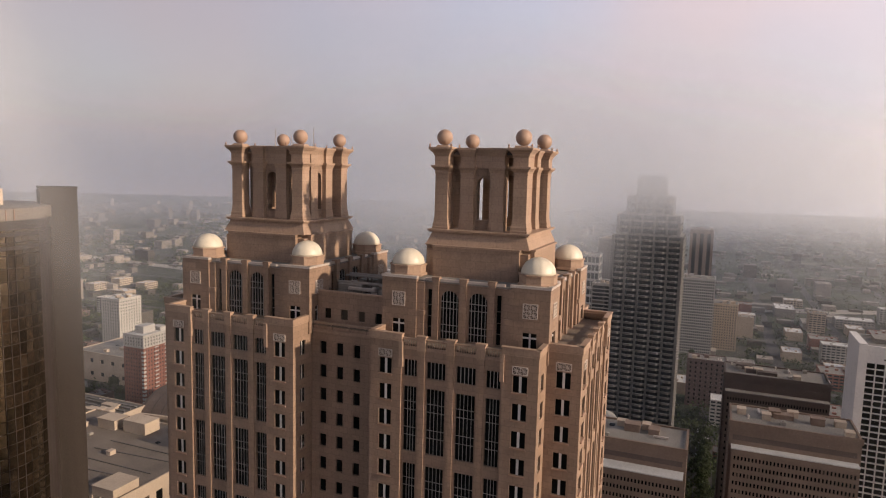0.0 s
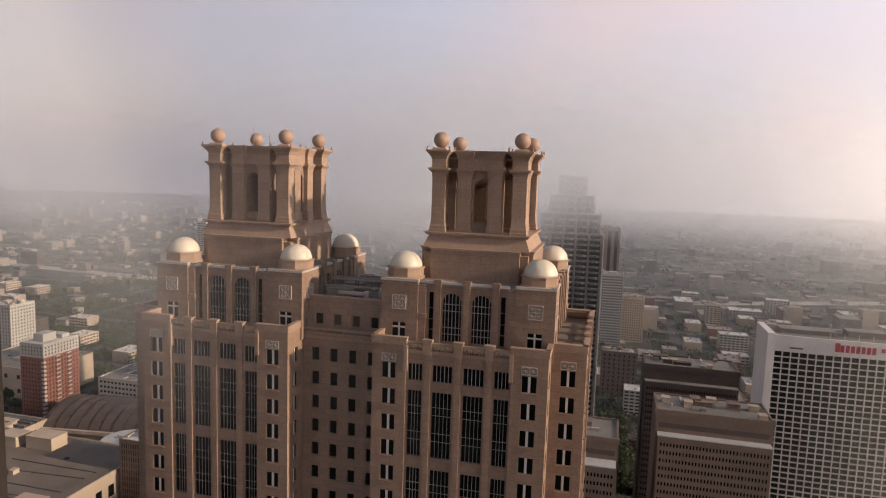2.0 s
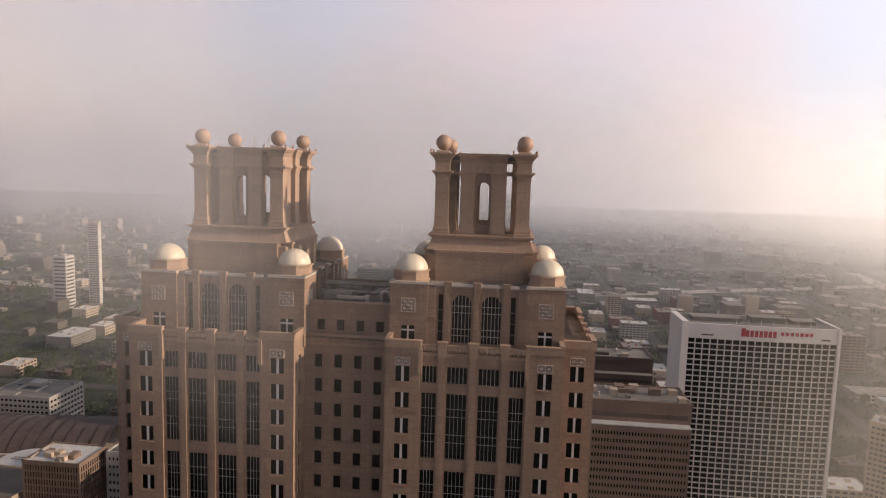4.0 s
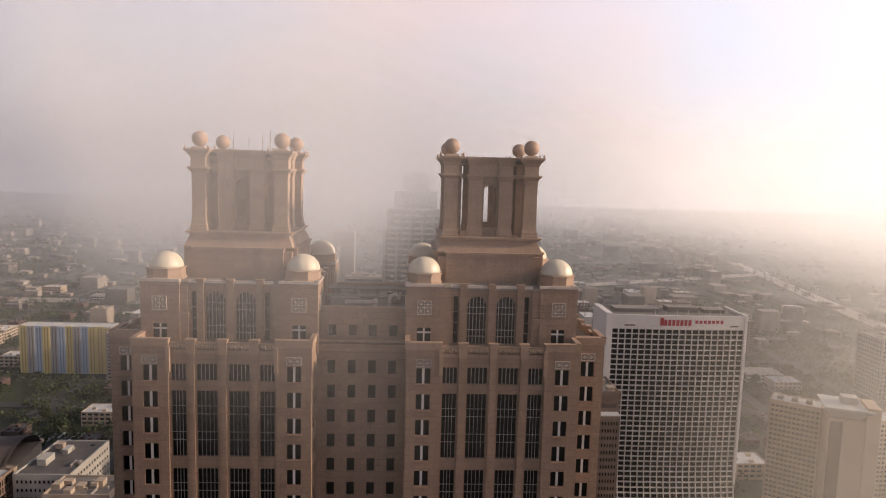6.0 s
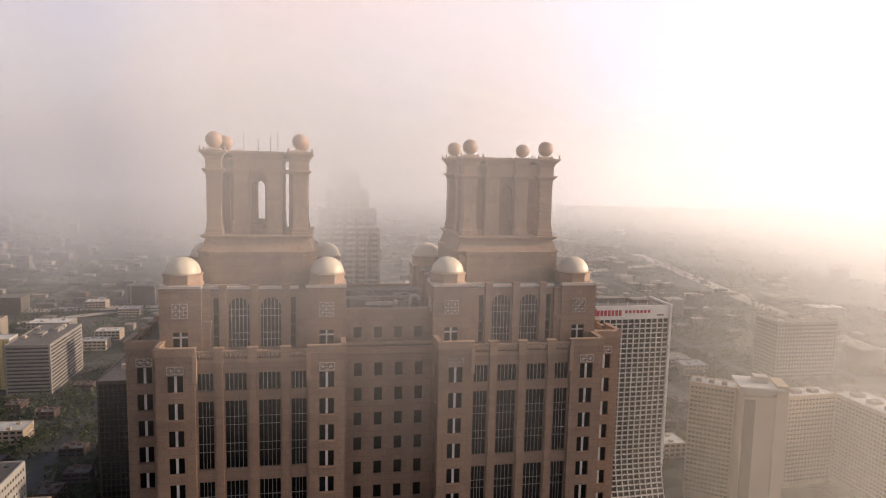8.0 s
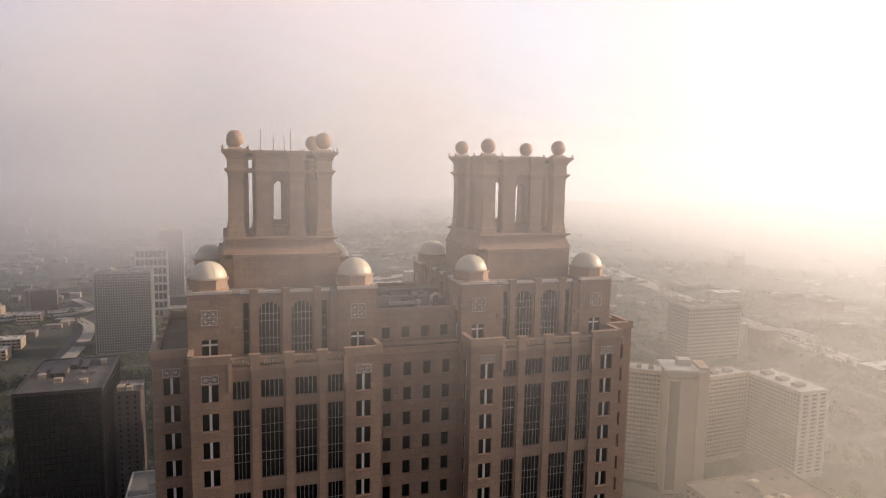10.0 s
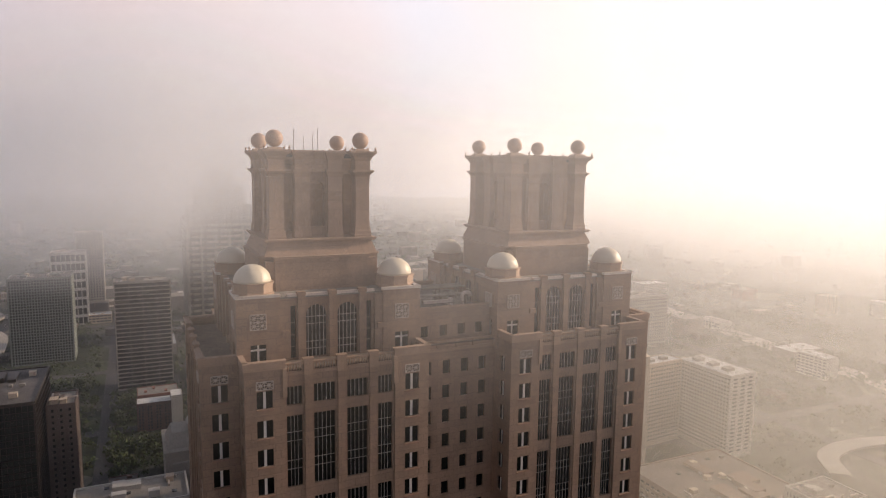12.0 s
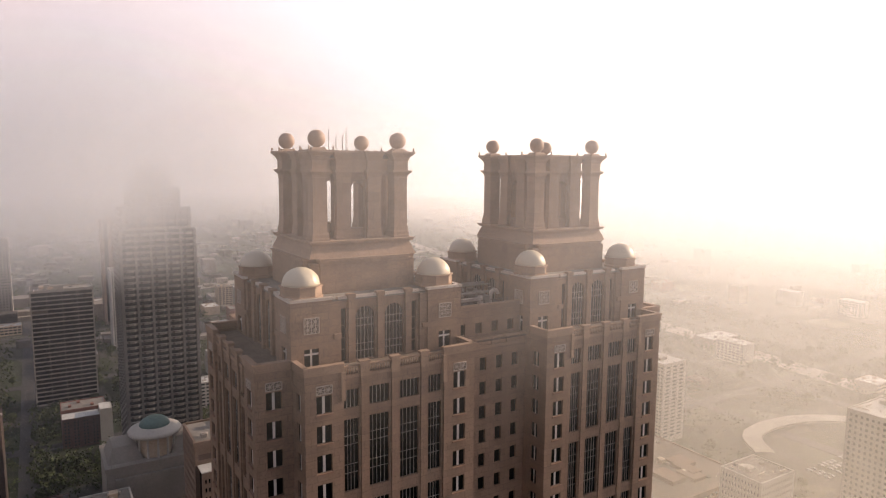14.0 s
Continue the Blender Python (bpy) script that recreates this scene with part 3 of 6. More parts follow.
part("link_roof", box_mesh("link_roof", -6.7, 6.7, 7.1, 2 * YC - 7.1, 198, 203.7, ROOF_DARK), tower, None, "dark flat roof between the blocks")


def dome_meshes():
    drum = Shape()
    t = math.pi / 8
    drum.lathe([(2.95, 208.6), (2.95, 208.95), (2.75, 209.0), (2.75, 210.1), (2.95, 210.15), (2.95, 210.35)], 8, turn=t)
    prof = [(2.5 * math.cos(a), 210.35 + 2.35 * math.sin(a)) for a in [math.pi / 2 * i / 12 for i in range(12)]] + [(0.05, 212.7)]
    shell = Shape().lathe(prof, 40)
    for i in range(8):
        a = (i + 0.5) * math.pi / 4
        for (r0, z0), (r1, z1) in zip(prof, prof[1:]):
            shell.add([((r + 0.03) * math.cos(a) - q * math.sin(a), (r + 0.03) * math.sin(a) + q * math.cos(a), z + 0.015) for r, z, q in ((r0, z0, -0.045), (r0, z0, 0.045), (r1, z1, 0.045 * min(1, r1)), (r1, z1, -0.045 * min(1, r1)))], [(0, 1, 2, 3)])
    return drum.made("drum", STONE_TRIM), shell.made("dome", DOME, smooth=True)


DRUM, SHELL = dome_meshes()
PIER_PROFILE = [(1.3, 215.6), (1.3, 216.0), (1.24, 216.05), (1.24, 216.5), (1.16, 216.75), (1.09, 217.3), (1.05, 217.8), (1.03, 224.2), (1.13, 224.22), (1.13, 224.45), (1.05, 224.48), (1.12, 224.75), (1.3, 225.0), (1.5, 225.2), (1.6, 225.22), (1.6, 225.5),
                (1.14, 225.52), (1.14, 226.85), (1.3, 227.15), (1.34, 227.3), (1.5, 227.55), (1.62, 227.6), (1.82, 227.9), (1.95, 227.95), (1.95, 228.25), (1.1, 228.27), (0.85, 228.6)]
PIER = Shape().lathe([(r * math.sqrt(2), z) for r, z in PIER_PROFILE], 4, turn=math.pi / 4)
PIER = PIER.made("pier", STONE_TRIM)
ORB = Shape().lathe([(1.22 * math.sin(math.pi * i / 20) + 0.001, -1.22 * math.cos(math.pi * i / 20)) for i in range(21)], 32).made("ball_finial", BALL, smooth=True)
PANEL = wall_shape(-3.55, 3.55, 215.6, 225.2, [(-0.98, 0.98, 217.2, 223.8)], 1.3, 1.3)
arch_fill(PANEL, -0.98, 0.98, 222.82, 223.8, 1.3)
PANEL.add([(-3.55, 1.3, 215.6), (3.55, 1.3, 215.6), (3.55, 1.3, 217.2), (-3.55, 1.3, 217.2)], [(3, 2, 1, 0)])
PANEL.add([(-3.55, 1.3, 223.8), (3.55, 1.3, 223.8), (3.55, 1.3, 225.2), (-3.55, 1.3, 225.2)], [(3, 2, 1, 0)])
for a, b in ((-3.55, -0.98), (0.98, 3.55)):
    PANEL.add([(a, 1.3, 217.2), (b, 1.3, 217.2), (b, 1.3, 223.8), (a, 1.3, 223.8)], [(3, 2, 1, 0)])
PANEL = PANEL.made("arched_panel", STONE)
PILASTER = Shape().box(-1.28, 1.28, -0.95, 0.1, 215.6, 216.2, top=0.05).box(-1.22, 1.22, -0.9, 0.1, 216.2, 217.3, top=0.12).box(-1.08, 1.08, -0.78, 0.1, 217.3, 224.2)
PILASTER.box(-1.14, 1.14, -0.84, 0.1, 224.2, 224.45).box(-1.1, 1.1, -0.8, 0.1, 224.45, 225.2, top=-0.25).box(-1.42, 1.42, -1.12, 0.1, 225.2, 225.55)
PILASTER = PILASTER.made("crown_pilaster", STONE_TRIM)
FRIEZE = Shape().box(-3.5, 3.5, -0.3, 1.3, 225.2, 227.0)
for u in (-2.4, 2.4):
    FRIEZE.box(u - 1.12, u + 1.12, -0.8, 0.1, 225.55, 226.85).box(u - 1.12, u + 1.12, -0.8, 0.1, 226.85, 227.9, top=-0.35).box(u - 1.55, u + 1.55, -1.25, 0.1, 227.9, 228.2)
FRIEZE.box(-3.5, 3.5, -0.3, 1.4, 227.0, 227.9, top=-0.3).box(-3.9, 3.9, -0.75, 1.7, 227.9, 228.25)
FRIEZE = FRIEZE.made("frieze", STONE_TRIM)
LINTELS = [box_mesh("lintel", -0.9, 0.9, 0.1, 1.1, 224.9, 225.5, STONE_TRIM), box_mesh("lintel", -0.9, 0.9, 0.0, 1.2, 226.9, 228.1, STONE_TRIM)]
KNOB = Shape().lathe([(0.16, 228.25), (0.1, 228.45), (0.17, 228.62), (0.02, 228.85)], 8).made("corner_knob", STONE_DARK)

for xc in (-XC, XC):
    M = at(xc, 17.72, 0)
    for turn in (0, 90, 180, 270):
        upper_face(M @ at(0, 0, 0, turn) @ at(0, -13.6 if turn % 180 == 0 else -13.0, 0), 13.0 if turn % 180 == 0 else 13.6, turn != 180)
    # the same near-black colour stands for unlit rooms in the upper storeys
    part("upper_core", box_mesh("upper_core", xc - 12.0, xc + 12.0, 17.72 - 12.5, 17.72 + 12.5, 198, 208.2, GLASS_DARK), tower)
    part("upper_roof", box_mesh("upper_roof", xc - 12.5, xc + 12.5, 17.72 - 13.0, 17.72 + 13.0, 208.2, 208.4, ROOF_GREY), tower)
    for sx in (-1, 1):
        for sy in (-1, 1):
            d = part("dome", SHELL, tower, M @ at(sx * 10.3, sy * 10.15, 0), "smooth cream dome")
            part("drum", DRUM, d, None, "octagonal stone drum")
            p = part("pier", PIER, tower, at(xc + sx * 6.3, 17.84 + sy * 6.31, 0))
            for kx in (-1.75, 1.75):
                for ky in (-1.75, 1.75):
                    part("corner_knob", KNOB, p, at(kx, ky, 0))
            part("ball_finial", ORB, p, at(0, 0, 229.8), "round stone ball finial")
    C = at(xc, 17.84, 0)
    base = Shape()
    base.box(-6.9, 6.9, -8.75, 8.75, 208.3, 213.0).box(-8.75, 8.75, -6.9, 6.9, 208.3, 213.0).box(-8.1, 8.1, -8.1, 8.1, 208.3, 212.6)
    part("crown_base", base.made("crown_base", STONE_BLOCK), tower, C)
    step = Shape().box(-7.05, 7.05, -8.95, 8.95, 213.0, 213.3).box(-8.95, 8.95, -7.05, 7.05, 213.0, 213.3)
    step.box(-8.3, 8.3, -8.3, 8.3, 213.3, 215.2, top=0.75).box(-8.0, 8.0, -8.0, 8.0, 215.2, 215.45).box(-8.2, 8.2, -8.2, 8.2, 215.45, 215.65)
    part("crown_ledge", step.made("crown_ledge", STONE_TRIM), tower, C)
    part("crown_roof", box_mesh("crown_roof", -6.0, 6.0, -6.0, 6.0, 227.2, 227.8, ROOF_DARK), tower, C)
    for turn in (0, 90, 180, 270):
        W = C @ at(0, 0, 0, turn) @ at(0, -5.75, 0)
        part("arched_panel", PANEL, tower, W)
        for u in (-2.4, 2.4):
            part("pilaster", PILASTER, tower, W @ at(u, 0, 0))
        part("frieze", FRIEZE, tower, W)
        for u in (-4.4, 4.4):
            for lintel in LINTELS:
                part("lintel", lintel, tower, W @ at(u, 0, 0))

# equipment on the link roof
rail = thing("roof_railing", "thin dark metal railing on the link roof", "railing", 0, 9.4, 203.7)
for z in (0.55, 1.1):
    part("rail", box_mesh("rail", -6.2, 6.2, -0.04, 0.04, z - 0.04, z + 0.04, MULLION_DIM), rail)
for i in range(9):
    part("post", box_mesh("post", -0.04, 0.04, -0.04, 0.04, 0, 1.12, MULLION_DIM), rail, at(-6.1 + i * 1.525, 0, 0))
for x, y, w, d, h in ((-3.4, 13.0, 4.5, 3.0, 1.5), (2.5, 12.0, 2.2, 2.0, 1.3), (3.8, 17.0, 3.5, 4.0, 1.2), (-3.0, 19.0, 3.0, 5.0, 1.6)):
    unit = thing("air_handler", "grey metal air handling unit on the link roof", "air conditioner", x, y, 203.7, group="roof units")
    part("casing", Shape().box(-w / 2, w / 2, -d / 2, d / 2, 0.25, h).box(-w / 2 - 0.1, w / 2 + 0.1, -d / 2 - 0.1, d / 2 + 0.1, h, h + 0.12).made("casing", CONCRETE_GREY), unit)
    part("skid", box_mesh("skid", -w / 2 + 0.2, w / 2 - 0.2, -d / 2 + 0.2, d / 2 - 0.2, 0, 0.25, ROOF_DARK), unit)
    part("fan_cowl", Shape().lathe([(0.6, h + 0.1), (0.6, h + 0.5), (0.5, h + 0.5)], 16).made("fan_cowl", MULLION_DIM), unit)
pipe = thing("roof_duct", "pale curved metal duct on the link roof", "duct", 1.6, 10.8, 203.7)
part("riser", Shape().lathe([(0.45, 0), (0.45, 1.4), (0.3, 1.6)], 14).made("riser", COPING), pipe)
part("run", box_mesh("run", -4.8, 0.3, -0.3, 0.3, 0.8, 1.35, COPING), pipe)
for y, z, r in ((12.6, 1.75, 0.26), (15.2, 2.5, 0.2), (16.6, 2.5, 0.32)):
    run = thing("roof_pipe", "long grey pipe on stands across the link roof", "pipe", 0, y, 203.7, group="roof pipes")
    ring = [(r * math.cos(k * math.pi / 6), r * math.sin(k * math.pi / 6)) for k in range(12)]
    tube = Shape().add([(x, p, z + q) for x in (-6.3, 6.3) for p, q in ring], [(k, (k + 1) % 12, 12 + (k + 1) % 12, 12 + k) for k in range(12)] + [tuple(range(11, -1, -1)), tuple(range(12, 24))])
    part("tube", tube.made("tube", CONCRETE_GREY), run)
    for x in (-5.5, -2.0, 1.6, 5.2):
        part("stand", Shape().box(x - 0.08, x + 0.08, -0.2, -0.05, 0, z).box(x - 0.08, x + 0.08, 0.05, 0.2, 0, z).box(x - 0.1, x + 0.1, -0.25, 0.25, z - 0.2, z - r + 0.02).made("stand", MULLION_DIM), run)
elbow = thing("vent_gooseneck", "pale bent vent pipe on the link roof", "vent", 3.9, 11.2, 203.7)
bend = Shape()
for k in range(10):
    p, q = [(0.75 - 0.75 * math.cos(a), 1.5 + 0.75 * math.sin(a)) for a in (math.pi * k / 10, math.pi * (k + 1) / 10)]
    bend.add([(c[0] + math.cos(w) * 0.3 * (c[0] - 0.75) / 0.75, math.sin(w) * 0.3, c[1] + math.cos(w) * 0.3 * (c[1] - 1.5) / 0.75) for c in (p, q) for w in [2 * math.pi * j / 10 for j in range(10)]], [(j, (j + 1) % 10, 10 + (j + 1) % 10, 10 + j) for j in range(10)])
part("bend", bend.made("bend", COPING, smooth=True), elbow)
part("stem", Shape().lathe([(0.42, 0), (0.42, 0.15), (0.3, 0.2), (0.3, 1.5)], 12).made("stem", COPING), elbow)
for dx, h in ((-2.5, 3.6), (-0.5, 2.6), (1.3, 3.0), (2.4, 4.2)):
    mast = thing("antenna", "thin metal antenna mast on the crown roof", "antenna", -XC + dx, 19 + dx, 227.8, group="crown antennas")
    part("mast", Shape().lathe([(0.06, 0), (0.05, h)], 6).made("mast", MULLION_DIM), mast)
    part("base_plate", box_mesh("base_plate", -0.25, 0.25, -0.25, 0.25, 0, 0.1, MULLION_DIM), mast)


# ---- neighbouring buildings ----
def grid_holes(u0, u1, z0, z1, nu, nz, fw, fh):
    du, dz = (u1 - u0) / nu, (z1 - z0) / nz
    return [(u0 + (i + 0.5 - fw / 2) * du, u0 + (i + 0.5 + fw / 2) * du, z0 + (j + 0.5 - fh / 2) * dz, z0 + (j + 0.5 + fh / 2) * dz) for i in range(nu) for j in range(nz)]


PANES = {}
ROOF_UNITS = [
    Shape().box(-1.6, 1.6, -1.1, 1.1, 0.2, 1.7).box(-1.3, 1.3, -0.9, 0.9, 0, 0.2).lathe([(0.7, 1.7), (0.7, 2.0), (0.6, 2.0)], 12).made("fan_unit", CONCRETE_GREY),
    Shape().box(-3.2, 3.2, -0.45, 0.45, 0.4, 1.2).box(-3.0, -2.7, -0.4, 0.4, 0, 0.4).box(2.7, 3.0, -0.4, 0.4, 0, 0.4).made("duct_run", COPING),
    Shape().box(-2.2, 2.2, -1.8, 1.8, 0, 2.6).box(-2.4, 2.4, -2.0, 2.0, 2.6, 2.8).made("stair_head", CONCRETE_TAN),
    Shape().lathe([(0.35, 0), (0.35, 1.2), (0.55, 1.3), (0.4, 1.7)], 10).made("vent_pipe", COPING),
    Shape().box(-1.2, 1.2, -1.2, 1.2, 0, 0.5).box(-1.0, 1.0, -1.0, 1.0, 0.5, 0.75, top=0.5).made("skylight", GLASS_GREY),
]


def face(b, M, width, z0, z1, nu, nz, fw, fh, wall, pane=None, margin=(1.0, 1.0, 1.0), panes=0, depth=0.5, height=None, base=0):
    """One windowed face of a building; the first few rows from the top get panes of their own."""
    top = height or z1
    lo, hi, side = margin
    holes = grid_holes(side, width - side, z0 + lo, z1 - hi, nu, nz, fw, fh)
    part("facade", wall_shape(0, width, base, top, holes, depth, depth + 0.3).made("facade", wall), b, M)
    if panes and pane:
        w, h = (width - 2 * side) / nu * fw, (z1 - z0 - lo - hi) / nz * fh
        key = (round(w, 2), round(h, 2), pane.name)
        if key not in PANES:
            PANES[key] = pane_mesh("pane", w, h, pane)
        for q in sorted(holes, key=lambda r: -r[2])[:panes]:
            part("window", PANES[key], b, M @ at((q[0] + q[1]) / 2, depth - 0.1, q[2]))


def building(name, label, x0, x1, y0, y1, z, wall, pane, south, east=None, west=None, roof=ROOF_GREY, category="office building", parapet=1.0, units=2, north=None, group="", panes=60):
    """A block on a rectangular plan. Each side: (columns, storeys, share of width, share of height glazed)."""
    b = thing(name, label, category, x0, y0, 0, group=group)
    w, d = x1 - x0, y1 - y0
    part("body", box_mesh("body", 0.55, w - 0.55, 0.55, d - 0.55, 0, z - 1.3, pane), b)
    for spec, m, width in ((south, at(0, 0, 0), w), (east, at(w, 0, 0, 90), d), (north, at(w, d, 0, 180), w), (west, at(0, d, 0, -90), d)):
        if spec:
            face(b, m, width, 0, z - parapet, *spec, wall, pane, panes=panes if spec is south else panes // 2, height=z)
        else:
            part("wall", wall_shape(0, width, 0, z, [], 0.5, 0.8).made("wall", wall), b, m)
    part("roof", box_mesh("roof", 0.3, w - 0.3, 0.3, d - 0.3, z - 1.0, z - 0.8, roof), b)
    rng = random.Random(name + str(x0))
    for i in range(units):
        uw, ud, uh = rng.uniform(0.08, 0.2) * w, rng.uniform(0.12, 0.25) * d, rng.uniform(1.5, 3.5)
        ux, uy = rng.uniform(0.08, 0.7) * w, rng.uniform(0.15, 0.65) * d
        part("roof_plant", Shape().box(ux, ux + uw, uy, uy + ud, z - 0.8, z - 0.8 + uh).box(ux - 0.15, ux + uw + 0.15, uy - 0.15, uy + ud + 0.15, z - 0.8 + uh, z - 0.55 + uh).made("roof_plant", wall), b)
    for i in range(int(4 + units * 2)):
        unit = rng.choice(ROOF_UNITS)
        part("roof_unit", unit, b, at(rng.uniform(0.06, 0.92) * w, rng.uniform(0.1, 0.9) * d, z - 0.8, rng.choice((0, 90))))
    for x0_, x1_, y0_, y1_ in ((0.5, 0.9, 0.5, d - 0.5), (w - 0.9, w - 0.5, 0.5, d - 0.5), (0.9, w - 0.9, d - 0.9, d - 0.5)):
        part("upstand", box_mesh("upstand", x0_, x1_, y0_, y1_, z - 0.85, z + 0.05, wall), b)
    return b


# hotel slab with a flared, curved grid front
def grid_hotel():
    b = thing("hotel_tower", "white concrete hotel slab with a flared gridded front", "hotel", 120, 276, 0)
    W, D, Z = 82.0, 27.0, 148.0
    NU, NZ, T0, STOREY = 20, 42, 140.0, 3.05

    def front(u, z):
        bulge = -1.5 * (1 - (2 * u / W - 1) ** 2)
        flare = -26 * max(0.0, (62 - z) / 62) ** 2
        return bulge + flare

    v, f = [], []
    nu, rows = 40, 60
    for j in range(rows + 1):
        z = Z * j / rows
        v += [(W * i / nu, front(W * i / nu, z) + 0.7, z) for i in range(nu + 1)]
    for j in range(rows):
        f += [(j * (nu + 1) + i, j * (nu + 1) + i + 1, (j + 1) * (nu + 1) + i + 1, (j + 1) * (nu + 1) + i) for i in range(nu)]
    part("glazing", mesh("glazing", v, f, GLASS_DARK), b, None, "dark window glass")

    def strip(name, u0, u1, z0, z1, proud, mat, steps=14):
        s = Shape()
        wide = u1 - u0 > z1 - z0
        for i in range(steps):
            a = (u0 + (u1 - u0) * i / steps, u0 + (u1 - u0) * (i + 1) / steps, z0, z1) if wide else (u0, u1, z0 + (z1 - z0) * i / steps, z0 + (z1 - z0) * (i + 1) / steps)
            p = [(u, front(u, z) + dy, z) for dy in (-proud, 0.8) for u, z in ((a[0], a[2]), (a[1], a[2]), (a[1], a[3]), (a[0], a[3]))]
            s.add(p, [(0, 1, 2, 3), (0, 4, 5, 1), (1, 5, 6, 2), (2, 6, 7, 3), (3, 7, 4, 0)])
        part(name, s.made(name, mat), b)

    for j in range(NZ + 1):
        z = T0 - j * STOREY
        strip("floor_band", 3.2, W - 1.2, z - 0.28, z + 0.2, 0.25, HOTEL_WHITE)
    for i in range(NU + 1):
        u = 3.2 + (W - 4.4) * i / NU
        strip("fin", u - 0.2, u + 0.2, 0, T0, 0.4, HOTEL_WHITE, 40)
    strip("top_band", 0, W, T0 + 0.2, Z, 0.35, HOTEL_WHITE)
    part("end_wall", Shape().box(-0.4, 3.0, -1.0, D, 0, Z + 0.8).made("end_wall", HOTEL_WHITE), b)
    part("end_wall", Shape().box(W - 1.2, W + 0.4, -0.8, D, 0, Z + 0.4).made("end_wall", HOTEL_WHITE), b)
    part("rear_wall", wall_shape(0, W, 0, Z, grid_holes(2, W - 2, 4, Z - 8, 20, 40, 0.7, 0.6), 0.5, 1.0).made("rear_wall", HOTEL_WHITE), b, at(W, D, 0, 180))
    part("roof", box_mesh("roof", 2.5, W - 1, 0.5, D - 0.8, Z - 1.2, Z - 0.8, ROOF_GREY), b)
    part("body", box_mesh("body", 2.5, W - 1, 1.5, D - 1.0, 0, Z - 1.3, GLASS_DARK), b)
    for x, y, w, d, h in ((8, 10, 26, 10, 1.2), (40, 12, 18, 8, 2.0), (62, 11, 12, 9, 1.0)):
        part("roof_plant", Shape().box(x, x + w, y, y + d, Z - 0.8, Z + h).box(x - 0.3, x + w + 0.3, y - 0.3, y + d + 0.3, Z + h, Z + h + 0.3).made("roof_plant", CONCRETE_GREY), b)
    for i in range(7):
        part("roof_mast", box_mesh("roof_mast", 0, 0.3, 0, 0.3, Z - 0.8, Z + 1.6, MULLION), b, at(30 + i * 6.5, 5.5, 0))
    # name sign: a plain mark and two rows of plain bars
    for i in range(8):
        u = 30.5 + i * 2.35
        part("sign_bar", Shape().box(u, u + (2.2 if i == 0 else 1.7), front(u, 145) - 0.55, front(u, 145) - 0.35, 142.1, 146.6 if i == 0 else 145.6).made("sign_bar", RED_SIGN), b, None, "red sign bar")
    for i in range(7):
        u = 51 + i * 2.5
        part("sign_bar", Shape().box(u, u + 1.6, front(u, 145) - 0.55, front(u, 145) - 0.35, 143.6, 145.4).made("sign_bar", RED_SIGN), b, None, "red sign bar")
    for u in (14, 74):
        part("vent_slot", Shape().box(u - 4, u + 3, front(u, 143) - 0.45, front(u, 143) - 0.3, 141.6, 142.4).made("vent_slot", PRECAST_DARK), b)


grid_hotel()


def slot_block(x0, x1, y0, y1, z, tier_z, tier_y, dark=False):
    """Brown precast office slab with narrow slot windows, a setback and a pale ledge at the front."""
    wall = PRECAST_DARK if dark else PRECAST
    w = x1 - x0
    cols = int(w / 1.55)
    b = building("office_slab", "brown precast office slab with rows of slot windows", x0, x1, y0, y1, z, wall, GLASS_DARK, (cols, 1, 0.01, 0.01), (int((y1 - y0) / 1.6), 27, 0.45, 0.55), (int((y1 - y0) / 1.6), 27, 0.45, 0.55), panes=0, units=3, group="precast office slabs")
    storeys = int((tier_z - 3) / 3.9)
    m = at(1.2, tier_y - y0, 0)
    face(b, m, w - 2.0, 0, tier_z - 2.0, cols, storeys, 0.52, 0.5, wall, GLASS_DARK, margin=(1, 0.5, 0.8), panes=int(220), depth=0.6, height=tier_z)
    part("tier", box_mesh("tier", 1.8, w - 1.6, tier_y - y0 + 0.7, 0.3, 0, tier_z - 0.4, GLASS_DARK), b)
    part("ledge", box_mesh("ledge", 1.0, w - 0.8, tier_y - y0 - 0.2, 0.2, tier_z - 0.4, tier_z + 0.1, ROOF_WHITE if not dark else ROOF_GREY), b, None, "pale ledge roof")
    part("cornice", Shape().box(-0.5, w + 0.5, -0.6, 0.2, z - 2.4, z + 0.1).made("cornice", wall), b)
    part("louvre_band", Shape().box(1.5, w - 1.5, -0.1, 0.1, tier_z + 2.2, tier_z + 4.6).made("louvre_band", PRECAST_DARK), b)


slot_block(65, 117, 236, 262, 115.5, 104.5, 231)
slot_block(64, 121, 345, 372, 108, 98, 340, True)
slot_block(-6, 48, 212, 238, 107.5, 97, 204)


